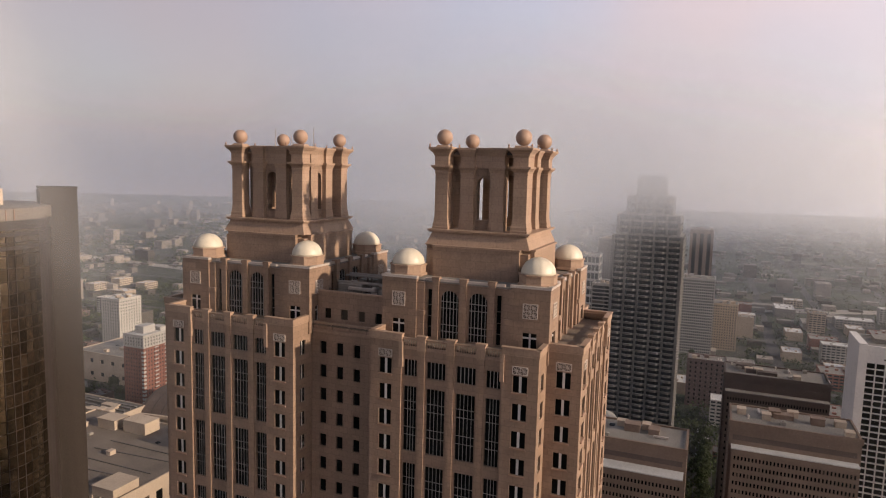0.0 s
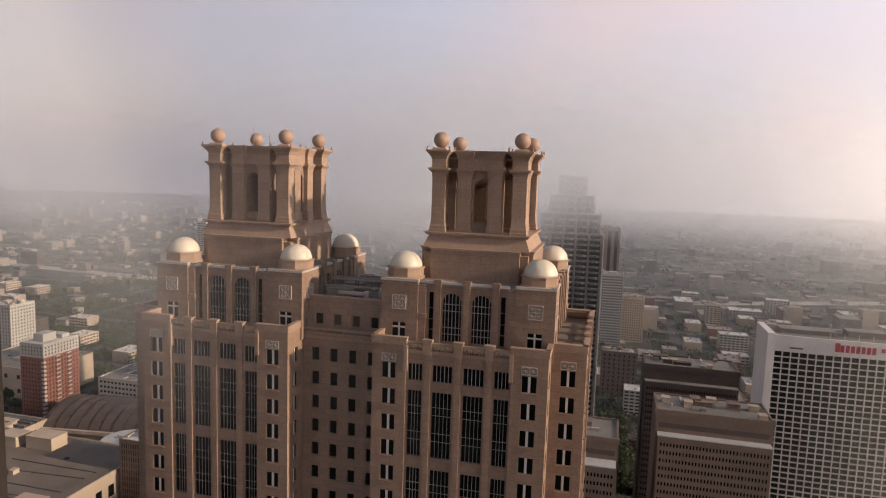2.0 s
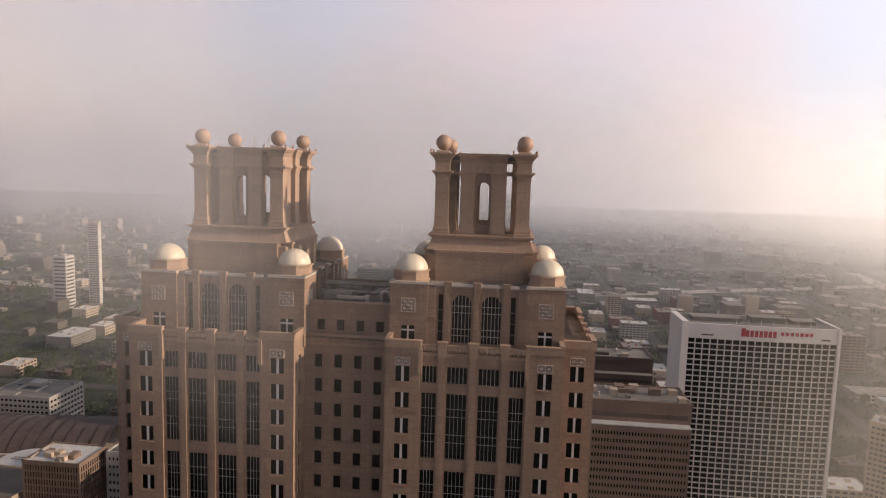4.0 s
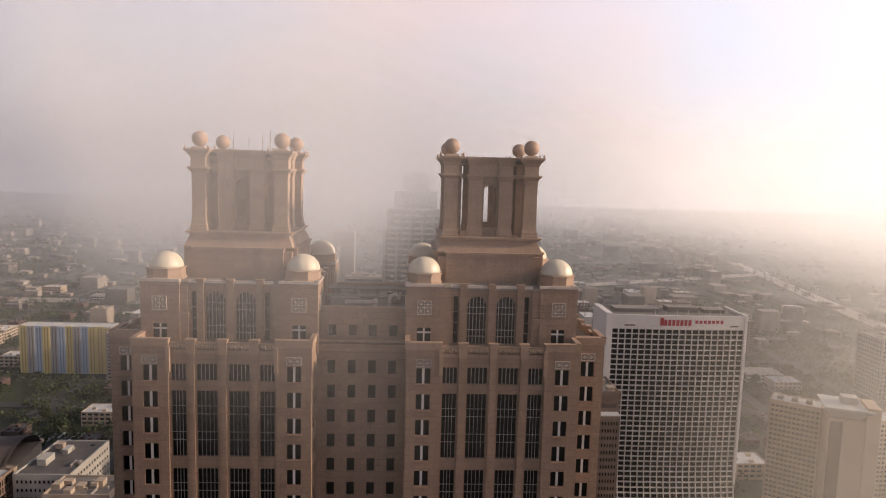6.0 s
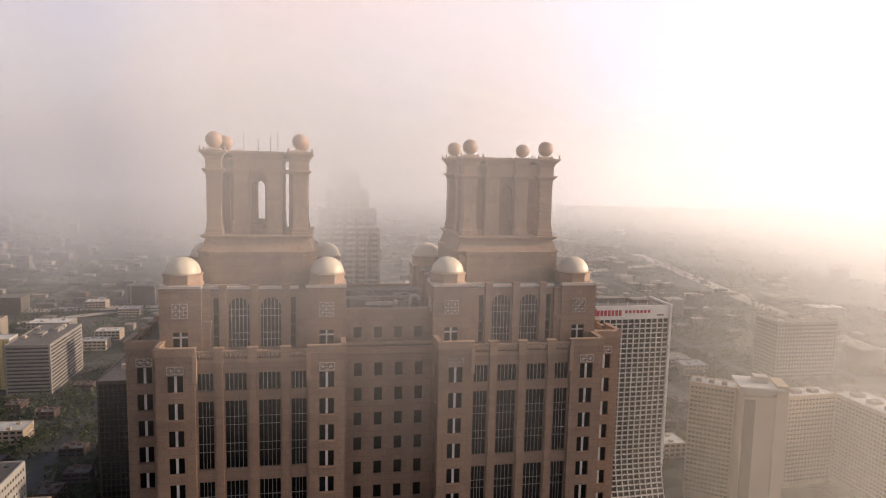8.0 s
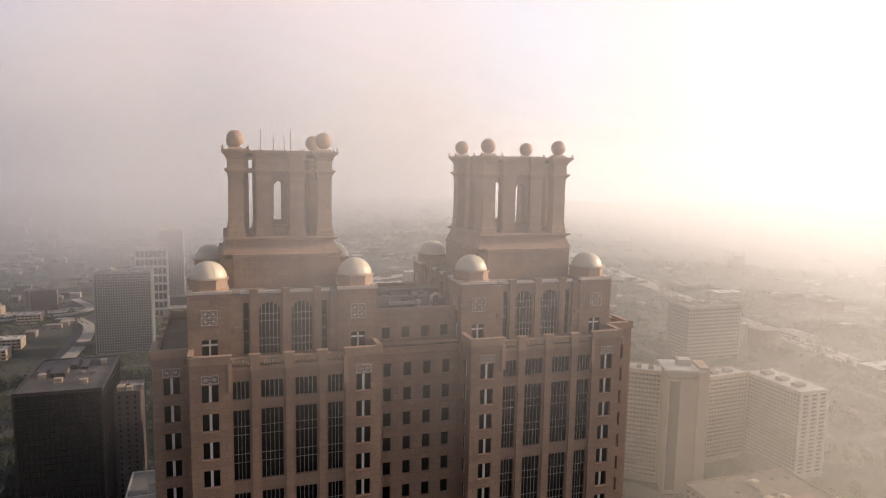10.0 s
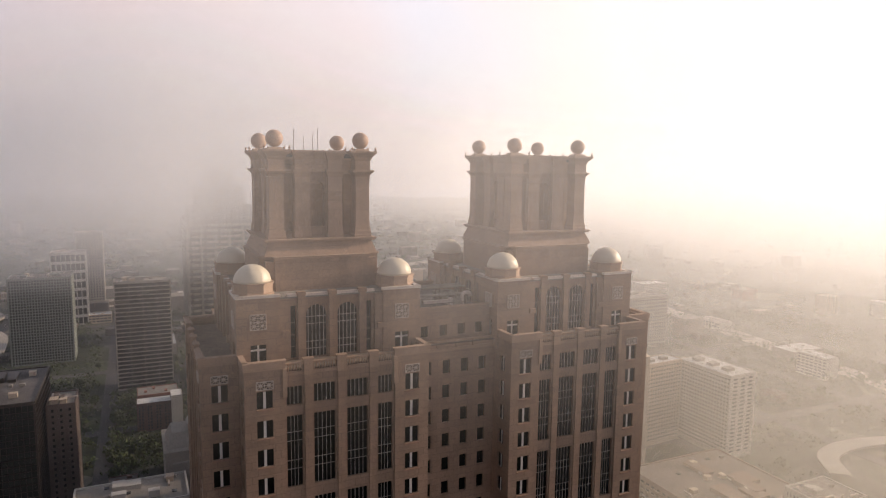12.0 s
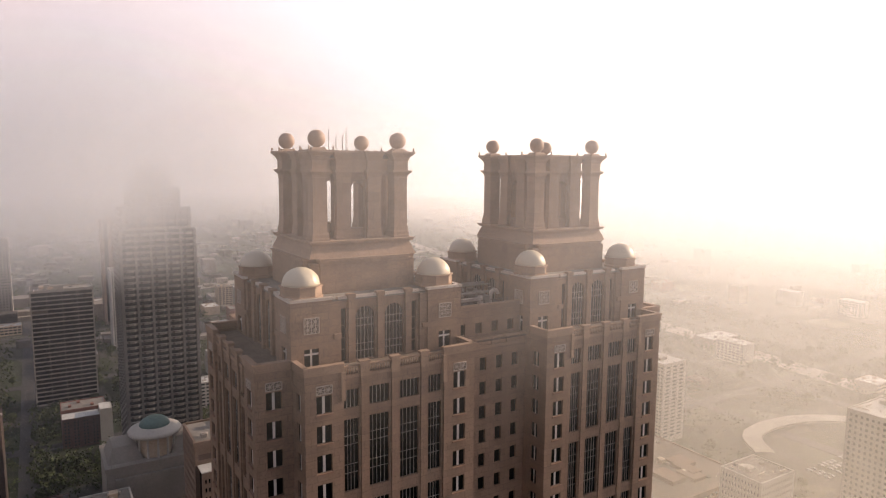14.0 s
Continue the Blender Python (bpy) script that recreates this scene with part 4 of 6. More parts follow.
# bay-fronted dark tower that rises into the cloud
def bay_tower():
    b = thing("bay_window_tower", "dark grey tower with stacked bay windows rising into fog", "skyscraper", 10, 411.5, 0)
    for hw, hd, z0, z1 in ((23, 20, 0, 184), (20.5, 18, 184, 198), (15, 13, 198, 211), (9, 8, 211, 225)):
        part("body", box_mesh("body", -hw + 1, hw - 1, -hd + 1, hd - 1, z0, z1, GLASS_GREY), b)
        n = max(4, int(hw * 2 / 3.3))
        for turn, half, off in ((0, hw, hd), (90, hd, hw), (180, hw, hd), (-90, hd, hw)):
            M = at(0, 0, 0, turn) @ at(0, -off, 0)
            rows = int((z1 - z0) / 3.9)
            for j in range(rows):
                z = z0 + j * (z1 - z0) / rows
                s = Shape().box(-half, half, 0.0, 1.2, z, z + 1.35)
                for i in range(5):
                    c = -half + (i + 0.5) * half * 2 / 5
                    r = half / 5 * 0.62
                    s.prism([(c - r, 0.1), (c - r * 0.5, -1.1), (c + r * 0.5, -1.1), (c + r, 0.1)], z, z + 1.45)
                part("floor_band", s.made("floor_band", CONCRETE_DARK), b, M)
            for i in range(6):
                u = -half + i * half * 2 / 5
                part("pier", box_mesh("pier", u - 0.7, u + 0.7, -0.35, 1.2, z0, z1, CONCRETE_DARK), b, M)
        part("roof", box_mesh("roof", -hw, hw, -hd, hd, z1 - 0.2, z1 + 0.5, CONCRETE_DARK), b)


bay_tower()


# round bronze mirror-glass hotel beside the camera's start
def bronze_tower():
    b = thing("round_glass_tower", "round bronze mirror-glass tower with a lift shaft", "skyscraper", -166.5, 45, 0)
    R, Z, n = 29.0, 211.0, 72
    part("drum", Shape().lathe([(R - 0.3, 0), (R - 0.3, 204.5)], n).made("drum", BRONZE_FRAME), b)
    skin, g = Shape(), random.Random(17)
    storey = 204.5 / 54
    for i in range(n):
        a0, a1 = 2 * math.pi * (i + 0.03) / n, 2 * math.pi * (i + 0.97) / n
        if not -2.4 < (a0 + math.pi / 2 + math.pi) % (2 * math.pi) - math.pi < 2.0:
            continue
        for j in range(54):
            # every pane sits a little out of true, so that reflections break from pane to pane
            tip, yaw = g.gauss(0, 0.012), g.gauss(0, 0.012)
            z0, z1 = j * storey + 0.12, (j + 1) * storey - 0.12
            skin.add([((R + p) * math.cos(a), (R + p) * math.sin(a), z) for a, z, p in ((a0, z0, -tip - yaw), (a1, z0, -tip + yaw), (a1, z1, tip + yaw), (a0, z1, tip - yaw))], [(0, 1, 2, 3)])
    tagged(part("glass_skin", skin.made("glass_skin", BRONZE_GLASS), b, None, "bronze mirror glass panes with painted reflection streaks"), kind="stuff")
    part("recess_band", Shape().lathe([(R - 0.6, 204.5), (R - 0.6, 207.2)], n).made("recess_band", BRONZE_FRAME), b)
    part("crown_band", Shape().lathe([(R + 0.3, 207.2), (R + 0.3, 210.6), (R - 0.6, 211.0)], n).made("crown_band", CROWN_BAND), b, None, "dull fluted top band")
    fin = box_mesh("mullion", -0.09, 0.09, -0.22, 0.05, 0, 204.5, BRONZE_FRAME)
    flute = box_mesh("flute", -0.12, 0.12, -0.3, 0.05, 207.3, 210.5, STONE_DARK)
    for i in range(n):
        a = 360 / n * i
        if -130 < (a + 180) % 360 - 180 < 100:
            part("mullion", fin, b, at(0, 0, 0, a) @ at(0, -R, 0))
            part("flute", flute, b, at(0, 0, 0, a) @ at(0, -R - 0.3, 0))
    for z in (198.5, 202.5):
        part("spandrel_band", Shape().lathe([(R + 0.03, z), (R + 0.12, z + 0.1), (R + 0.12, z + 1.2), (R + 0.03, z + 1.3)], n).made("spandrel_band", BRONZE_FRAME), b)
    for x, y, w, h in ((-8, -6, 10, 3), (6, 2, 8, 4), (10, -12, 5, 3)):
        part("roof_plant", Shape().box(x, x + w, y, y + w, 210, 212 + h).box(x + 1, x + w - 1, y + 1, y + w - 1, 212 + h, 213 + h).made("roof_plant", CONCRETE_TAN), b)
    shaft = at(17.2, 28.2, 0, -31)
    part("lift_shaft", Shape().box(-4.2, 3.2, -7, 3.4, 0, 215.6).made("lift_shaft", SHAFT), b, shaft, "dark lift shaft")
    part("shaft_edge", Shape().box(2.6, 4.2, -7.2, 3.6, 0, 216).made("shaft_edge", SHAFT), b, shaft)
    part("shaft_cap", Shape().box(-4.4, 4.4, -7.3, 3.7, 216, 216.6).made("shaft_cap", SHAFT), b, shaft)
    for i in range(4):
        part("shaft_rib", box_mesh("shaft_rib", -0.15, 0.15, -0.3, 0.05, 0, 215.6, SHAFT), b, shaft @ at(-3.6 + i * 1.9, -7.0, 0))


bronze_tower()

# slab hotel in three wings round a tall core
def wing(name, p, q, deep, z, label, storeys, cols, wall, end=True):
    dx, dy = q[0] - p[0], q[1] - p[1]
    w = math.hypot(dx, dy)
    b = thing(name, label, "hotel", p[0], p[1], 0, math.degrees(math.atan2(dy, dx)), group="hotel wings")
    part("body", box_mesh("body", 0.6, w - 0.6, 0.6, deep - 0.6, 0, z - 0.8, GLASS_GREY), b)
    face(b, at(0, 0, 0), w, 0, z - 1.5, cols, storeys, 0.74, 0.5, wall, GLASS_GREY, margin=(4, 0.6, 0.8), panes=200, depth=0.8, height=z)
    face(b, at(w, 0, 0, 90), deep, 0, z - 1.5, 3, storeys, 0.6, 0.5, wall, GLASS_GREY, margin=(4, 0.6, 1.5), panes=60, depth=0.6, height=z)
    face(b, at(0, deep, 0, -90), deep, 0, z - 1.5, 3, storeys, 0.6, 0.5, wall, GLASS_GREY, margin=(4, 0.6, 1.5), panes=60, depth=0.6, height=z)
    part("rear_wall", wall_shape(0, w, 0, z, [], 0.5, 0.8).made("rear_wall", wall), b, at(w, deep, 0, 180))
    part("roof", box_mesh("roof", 0.3, w - 0.3, 0.3, deep - 0.3, z - 1, z - 0.7, ROOF_WHITE), b)
    for i in range(3):
        part("roof_plant", box_mesh("roof_plant", 0, w * 0.12, 0, deep * 0.3, z - 0.7, z + 1.6, CONCRETE_GREY), b, at(w * (0.12 + 0.28 * i), deep * 0.3, 0))
    return b


wing("hotel_wing", (245, 320), (269, 302), 18, 84, "tan concrete hotel wing with rows of balconies", 24, 11, CONCRETE_TAN)
wing("hotel_wing", (312, 318), (366, 322), 18, 70, "tan concrete hotel wing with ribbon windows", 20, 18, CONCRETE_TAN)
wing("hotel_wing", (370, 330), (371, 276), 28, 68, "white concrete hotel wing with stacked balconies", 20, 18, CONCRETE_WHITE)
core_tower = thing("hotel_core", "tan concrete lift tower with a flared white roof canopy", "hotel", 277, 288, 0, -22)
part("shaft", Shape().box(-12, 8, -6, 14, 0, 84).box(8, 15, -8, 12, 0, 93).made("shaft", CONCRETE_TAN), core_tower)
part("canopy", Shape().box(-10, 6, -4, 12, 84, 90, top=-5).box(-15, 12, -9, 17, 90, 91.2).made("canopy", ROOF_WHITE), core_tower, None, "flared white canopy")
part("lantern", Shape().box(-4, 5, 2, 10, 91.2, 95.5).made("lantern", CONCRETE_WHITE), core_tower)
# a proud dark panel paints the shade of a recess; nothing is cut in
part("recess", box_mesh("recess", -11, -4, -6.4, -5.9, 3, 82, PRECAST_DARK), core_tower)

# further towers
def small_brick_tower():
    """Brick apartment block: a long slab and a taller end with white and rust bands."""
    b = thing("small_brick_block", "small brick apartment block with a white striped end", "apartment building", -49, 512, 0)
    part("body", box_mesh("body", 0.6, 26.4, 0.6, 15.4, 0, 23.5, GLASS_GREY), b)
    for i in range(4):
        face(b, at(i * 6.75, -0.5 * (i % 2), 0), 6.75, 0, 23.5, 2, 8, 0.45, 0.5, BRICK_DARK, GLASS_GREY, panes=16, depth=0.5, height=24.5)
    part("wall", wall_shape(0, 16, 0, 24.5, [], 0.5).made("wall", BRICK_DARK), b, at(0, 16, 0, -90))
    part("wall", wall_shape(0, 27, 0, 24.5, [], 0.5).made("wall", BRICK_DARK), b, at(27, 16, 0, 180))
    part("roof", box_mesh("roof", 0.3, 26.7, 0.3, 15.7, 23.6, 24.0, ROOF_WHITE), b)
    part("stair_tower", Shape().box(27, 36, -4, 12, 0, 29.5).made("stair_tower", CONCRETE_WHITE), b)
    face(b, at(36, -4, 0, 90), 16, 0, 29, 3, 9, 0.4, 0.5, CONCRETE_WHITE, GLASS_GREY, panes=27, depth=0.4, height=30)
    for y in (-0.5, 4.5):
        part("rust_band", Shape().box(35.8, 36.3, y, y + 1.8, 0, 29.8).made("rust_band", BRICK), b)
    part("roof_cap", box_mesh("roof_cap", 27, 36, -4, 12, 29.5, 30.0, ROOF_WHITE), b)


def brick_tower():
    """Red brick apartments with two pale top storeys, a pale corner bay and balconies up the lit side."""
    b = thing("brick_apartment_tower", "red brick apartment tower with pale top storeys and balconies", "apartment building", -438, 354, 0)
    W, D = 24.0, 38.0
    part("body", box_mesh("body", 0.6, W - 0.6, 0.6, D - 0.6, 0, 71, GLASS_GREY), b)
    for m, w, n in ((at(0, 0, 0), W, 7), (at(W, 0, 0, 90), D, 11), (at(W, D, 0, 180), W, 7), (at(0, D, 0, -90), D, 11)):
        face(b, m, w, 0, 60, n, 16, 0.42, 0.5, BRICK, GLASS_GREY, panes=60, depth=0.5, height=60)
        face(b, m, w, 60, 71, n, 3, 0.42, 0.55, CONCRETE_WHITE, GLASS_GREY, panes=33, depth=0.5, height=72, base=60)
    for z in range(16):
        part("corner_bay", Shape().box(W - 2.2, W + 0.5, -0.5, 2.2, 3.6 * z + 1.5, 3.6 * z + 3.3).made("corner_bay", CONCRETE_WHITE), b)
        for y in (14, 26):
            part("balcony", Shape().box(W, W + 1.5, y - 2, y + 2, 3.7 * z + 3, 3.7 * z + 3.2).box(W + 1.4, W + 1.5, y - 2, y + 2, 3.2 + 3.7 * z, 4.2 + 3.7 * z).made("balcony", CONCRETE_WHITE), b)
    part("roof", box_mesh("roof", 0.3, W - 0.3, 0.3, D - 0.3, 71, 71.3, ROOF_WHITE), b)
    part("penthouse", Shape().box(6, 16, 8, 22, 71.3, 78).box(9, 20, 24, 32, 71.3, 75).made("penthouse", CONCRETE_WHITE), b)


brick_tower()
building("white_apartment_block", "white apartment block with small square windows", -652, -622, 514, 548, 58, CONCRETE_WHITE, GLASS_GREY, (7, 14, 0.45, 0.5), (8, 14, 0.45, 0.5), None, ROOF_WHITE, "apartment building")
building("ribbed_tower", "dark green-grey apartment tower with pale ribs in haze", -174, -112, 762, 800, 98, CONCRETE_TEAL, GLASS_GREEN, (22, 30, 0.66, 0.7), (12, 30, 0.6, 0.66), (12, 30, 0.6, 0.66), ROOF_DARK, "apartment building")
building("slab_tower", "grey slab tower with strong horizontal floor bands", -66, -14, 632, 655, 110, CONCRETE_GREY, GLASS_DARK, (4, 26, 0.98, 0.7), (2, 26, 0.92, 0.7), (2, 26, 0.92, 0.7), ROOF_GREY, "apartment building")
building("dark_glass_block", "dark green glass office block with a flat roof", -148, -100, 346, 420, 90, BRONZE_FRAME, GLASS_GREEN, (16, 22, 0.94, 0.92), (24, 22, 0.94, 0.92), None, ROOF_DARK, units=4)
building("brown_brick_slab", "brown brick slab beside the dark glass block", -98, -82, 372, 400, 78, PRECAST_DARK, GLASS_DARK, (3, 20, 0.3, 0.5), (6, 20, 0.3, 0.5), None, ROOF_GREY)
small_brick_tower()
building("framed_glass_office", "glass office with a pale gridded frame in haze", -151, -108, 950, 978, 103, CONCRETE_WHITE, GLASS_DARK, (7, 8, 0.82, 0.7), (4, 8, 0.82, 0.7), None, ROOF_GREY, units=1, panes=0)
building("hazy_tower", "plain grey tower standing in haze", -126, -90, 1040, 1066, 121, CONCRETE_GREY, GLASS_GREY, (9, 30, 0.5, 0.5), (7, 30, 0.5, 0.5), None, ROOF_GREY, units=1, panes=0)
building("white_office_block", "pale grey office block with a gridded front", 17, 58, 813, 845, 98, CONCRETE_WHITE, GLASS_GREY, (16, 26, 0.6, 0.6), (10, 26, 0.6, 0.6), None)
building("tan_office_tower", "tan stepped office tower", 56, 88, 850, 880, 62, CONCRETE_TAN, GLASS_GREY, (10, 17, 0.45, 0.55), (8, 17, 0.45, 0.55), None)
building("brown_tower", "tall brown tower in haze", 20, 52, 955, 985, 150, PRECAST, GLASS_DARK, (3, 1, 0.5, 0.95), (3, 1, 0.4, 0.95), None)
building("church_house", "dark brick gabled block with a lit end", 36, 72, 602, 625, 48, BRICK_DARK, GLASS_DARK, (7, 10, 0.3, 0.5), (4, 10, 0.3, 0.5), None)
building("distant_slab_tower", "thin pale slab tower far off in haze", -640, -622, 895, 903, 130, CONCRETE_WHITE, GLASS_GREY, (3, 34, 0.9, 0.4), None, None)
building("distant_office_block", "low pale banded office block far off", -664, -643, 845, 866, 82, CONCRETE_WHITE, GLASS_GREY, (1, 14, 0.95, 0.45), (1, 14, 0.95, 0.45), None)
building("grey_banded_office", "grey office block with banded glazing", -309, -268, 600, 690, 50, CONCRETE_GREY, GLASS_GREY, (1, 13, 0.97, 0.5), (1, 13, 0.97, 0.5), None, ROOF_DARK)
building("boxy_hall", "broad grey slab office in warm haze", 498, 575, 560, 600, 66, CONCRETE_GREY, GLASS_GREY, (20, 14, 0.6, 0.5), None, (10, 14, 0.6, 0.5))
building("white_tower_block", "white tower block beside the motorway", 405, 450, 120, 150, 66, CONCRETE_WHITE, GLASS_GREY, (8, 16, 0.5, 0.5), None, (8, 16, 0.5, 0.5), ROOF_WHITE)
building("white_panel_office", "small white panelled office with a flat roof", 302, 336, 144, 172, 40, CONCRETE_WHITE, GLASS_GREY, (14, 9, 0.4, 0.5), None, (12, 9, 0.4, 0.5), ROOF_GREY)
building("podium_hall", "broad low hall with a brown flat roof", 262, 345, 180, 262, 20, PRECAST, GLASS_DARK, (16, 4, 0.6, 0.4), (16, 4, 0.6, 0.4), (16, 4, 0.6, 0.4), ROOF_TAN, "hall", units=5)
hall = building("market_hall", "huge flat-roofed hall with rooftop plant", -372, -243, 166, 268, 40, CONCRETE_TAN, GLASS_DARK, (24, 2, 0.5, 0.4), (10, 2, 0.5, 0.4), None, ROOF_TAN, "hall", units=0)
for x, y, w, d, h in ((30, 78, 16, 12, 6.5), (52, 80, 20, 13, 8), (14, 60, 9, 16, 3), (110, 6, 16, 18, 5), (78, 4, 9, 9, 6)):
    part("roof_plant", Shape().box(x, x + w, y, y + d, 39.2, 39.2 + h).box(x - 0.3, x + w + 0.3, y - 0.3, y + d + 0.3, 39.2 + h, 39.6 + h).made("roof_plant", CONCRETE_TAN), hall)
for i in range(7):
    part("roof_post", box_mesh("roof_post", 0, 0.5, 0, 0.5, 39.2, 42, CONCRETE_TAN), hall, at(84 + i * 6.2, 1.2, 0))
for i in range(5):
    part("roof_rib", box_mesh("roof_rib", 0, 62, 0, 0.6, 39.2, 39.7, ROOF_DARK), hall, at(58, 12 + i * 13, 0, 4 * (i % 2)))
building("brown_slot_office", "brown office with vertical slot windows and white roof", -240, -206, 236, 262, 60, PRECAST, GLASS_DARK, (20, 14, 0.5, 0.8), (12, 14, 0.5, 0.8), None, ROOF_WHITE)
building("flat_roof_office", "low office with dark flat roof and white upstand", -202, -172, 254, 300, 60, CONCRETE_WHITE, GLASS_DARK, (12, 12, 0.5, 0.4), (14, 12, 0.5, 0.4), None, ROOF_DARK)
building("tan_flat_office", "tan office with lit roof plant", -175, -142, 232, 254, 60, CONCRETE_TAN, GLASS_DARK, (14, 13, 0.5, 0.5), (9, 13, 0.5, 0.5), None, ROOF_GREY, units=4)
building("banded_white_office", "low white office with layered terraces", -78, -24, 262, 292, 58, CONCRETE_WHITE, GLASS_DARK, (1, 12, 0.97, 0.45), (1, 12, 0.97, 0.45), None, ROOF_GREY, units=4)


def striped_apartments():
    """Long apartment block painted in yellow, white and pale blue bays."""
    b = thing("striped_apartment_block", "long apartment block with yellow, white and blue bays", "apartment building", -408, 620, 0)
    W, D, Z = 96.0, 20.0, 52.0
    part("body", box_mesh("body", 0.6, W - 0.6, 0.6, D - 0.6, 0, Z - 0.8, GLASS_GREY), b)
    for i in range(12):
        mat = (YELLOW, CONCRETE_WHITE, BLUE_PALE)[i % 3 if i < 9 else 0]
        face(b, at(i * 8, -0.4 * (i % 2), 0), 8, 0, Z - 1, 2, 16, 0.4, 0.55, mat, GLASS_GREY, panes=24, depth=0.5, height=Z - (i % 2) * 1.2)
    face(b, at(W, 0, 0, 90), D, 0, Z - 1, 4, 16, 0.4, 0.55, CONCRETE_WHITE, GLASS_GREY, panes=24, height=Z)
    part("wall", wall_shape(0, W, 0, Z, [], 0.5).made("wall", CONCRETE_WHITE), b, at(W, D, 0, 180))
    part("wall", wall_shape(0, D, 0, Z, [], 0.5).made("wall", CONCRETE_WHITE), b, at(0, D, 0, -90))
    part("roof", box_mesh("roof", 0.3, W - 0.3, 0.3, D - 0.3, Z - 1, Z - 0.7, ROOF_WHITE), b)


striped_apartments()


def domed_hall():
    """White hall with a ringed copper dome over its middle."""
    b = thing("domed_hall", "pale office podium with a ringed green copper dome", "hall", -8, 312, 0)
    part("podium", Shape().box(-26, 26, -12, 24, 0, 66).box(-26.6, 26.6, -12.6, 24.6, 64.6, 66.3).box(-22, 22, -14, -12, 0, 60).made("podium", CONCRETE_GREY), b)
    for s in (-1, 1):
        part("pitched_wing", Shape().prism([(s * 16 - 9, -8), (s * 16 + 9, -8), (s * 16 + 9, 18), (s * 16 - 9, 18)], 66, 74, grow=-0.35).made("pitched_wing", CONCRETE_GREY), b)
    part("rotunda", Shape().lathe([(9, 66), (9, 77), (9.6, 78)], 24).made("rotunda", CONCRETE_TAN), b)
    for i in range(12):
        part("column", Shape().lathe([(0.6, 66), (0.5, 77)], 8, 10.2 * math.cos(i * math.pi / 6), 10.2 * math.sin(i * math.pi / 6)).made("column", CONCRETE_WHITE), b)
    part("ring", Shape().lathe([(10, 77.6), (13.6, 78), (14, 79.4), (13.2, 80.4), (9.5, 81.4), (8.4, 82.2)], 48).made("ring", CONCRETE_WHITE, smooth=True), b, None, "broad white ring")
    prof = [(8.0 * math.cos(a), 82 + 5.0 * math.sin(a)) for a in [math.pi / 2 * i / 8 for i in range(8)]] + [(0.1, 87)]
    part("dome", Shape().lathe(prof, 36).made("dome", COPPER, smooth=True), b, None, "green copper dome")
    for i in range(18):
        a = i * math.pi / 9
        s = Shape()
        for (r0, z0), (r1, z1) in zip(prof, prof[1:]):
            s.add([(math.cos(a + d) * (r + 0.12), math.sin(a + d) * (r + 0.12), z) for r, z in ((r0, z0), (r1, z1)) for d in (-0.012, 0.012)], [(0, 1, 3, 2)])
        part("rib", s.made("rib", COPPER), b)


domed_hall()



def vaulted_hall():
    """Exhibition hall under a broad dark curved roof with a white round skylight deck."""
    b = thing("vaulted_hall", "exhibition hall with a broad dark curved roof", "hall", -320, 352, 0, 8)
    v, f, n = [], [], 20
    for i in range(n + 1):
        a = math.pi * (0.12 + 0.76 * i / n)
        for x in (-62, 62):
            v.append((x, -34 * math.cos(a), 12 + 22 * math.sin(a)))
    for i in range(n):
        f.append((2 * i, 2 * i + 1, 2 * i + 3, 2 * i + 2))
    part("vault", mesh("vault", v, f, PRECAST_DARK), b, None, "dark brown vaulted roof")
    for i in range(14):
        x = -60 + i * 9.2
        s = Shape()
        for k in range(n):
            p, q = v[2 * k], v[2 * k + 2]
            s.add([(x, p[1], p[2] + 0.5), (x + 0.7, p[1], p[2] + 0.5), (x + 0.7, q[1], q[2] + 0.5), (x, q[1], q[2] + 0.5)], [(0, 1, 2, 3)])
            s.add([(x, p[1], p[2] - 0.1), (x, p[1], p[2] + 0.5), (x, q[1], q[2] + 0.5), (x, q[1], q[2] - 0.1)], [(0, 1, 2, 3)])
        part("roof_rib", s.made("roof_rib", BRONZE_FRAME), b)
    part("base", Shape().box(-62, 62, -32, 32, 0, 20).made("base", CONCRETE_TAN), b)
    part("eave", Shape().box(-63, 63, -34, -31.5, 19, 21.5).box(-63, 63, 31.5, 34, 19, 21.5).made("eave", CONCRETE_TAN), b)
    d = thing("round_pavilion", "white round-roofed pavilion beside the halls", "hall", -288, 300, 0)
    part("drum", Shape().lathe([(17, 0), (17, 27), (17.6, 27.2), (17.6, 28.4)], 40).made("drum", CONCRETE_WHITE), d)
    part("roof", Shape().lathe([(17.2, 28.4), (8, 29.0), (0.1, 29.2)], 40).made("roof", ROOF_WHITE), d)
    for i, y in enumerate((-2, 0.5)):
        part("roof_bar", box_mesh("roof_bar", -9, 7 - 3 * i, y - 0.5, y + 0.5, 29.0, 29.4, CONCRETE_GREY), d)


vaulted_hall()
truss_hall = building("long_truss_hall", "low hall with a dark ribbed roof and plant", -452, -375, 272, 318, 26, CONCRETE_TAN, GLASS_DARK, (14, 3, 0.5, 0.3), (10, 3, 0.5, 0.3), None, ROOF_DARK, "hall", units=6)
for i in range(7):
    part("roof_rib", Shape().box(2, 74, 3 + i * 6, 3.9 + i * 6, 25.2, 26.2 + i % 3 * 0.4).made("roof_rib", CONCRETE_DARK), truss_hall)
courtyard = building("courtyard_office", "flat office with a white-rimmed roof and a courtyard painted dark", -398, -342, 396, 440, 34, CONCRETE_WHITE, GLASS_DARK, (14, 7, 0.7, 0.45), (10, 7, 0.7, 0.45), None, ROOF_GREY, units=1, panes=20)
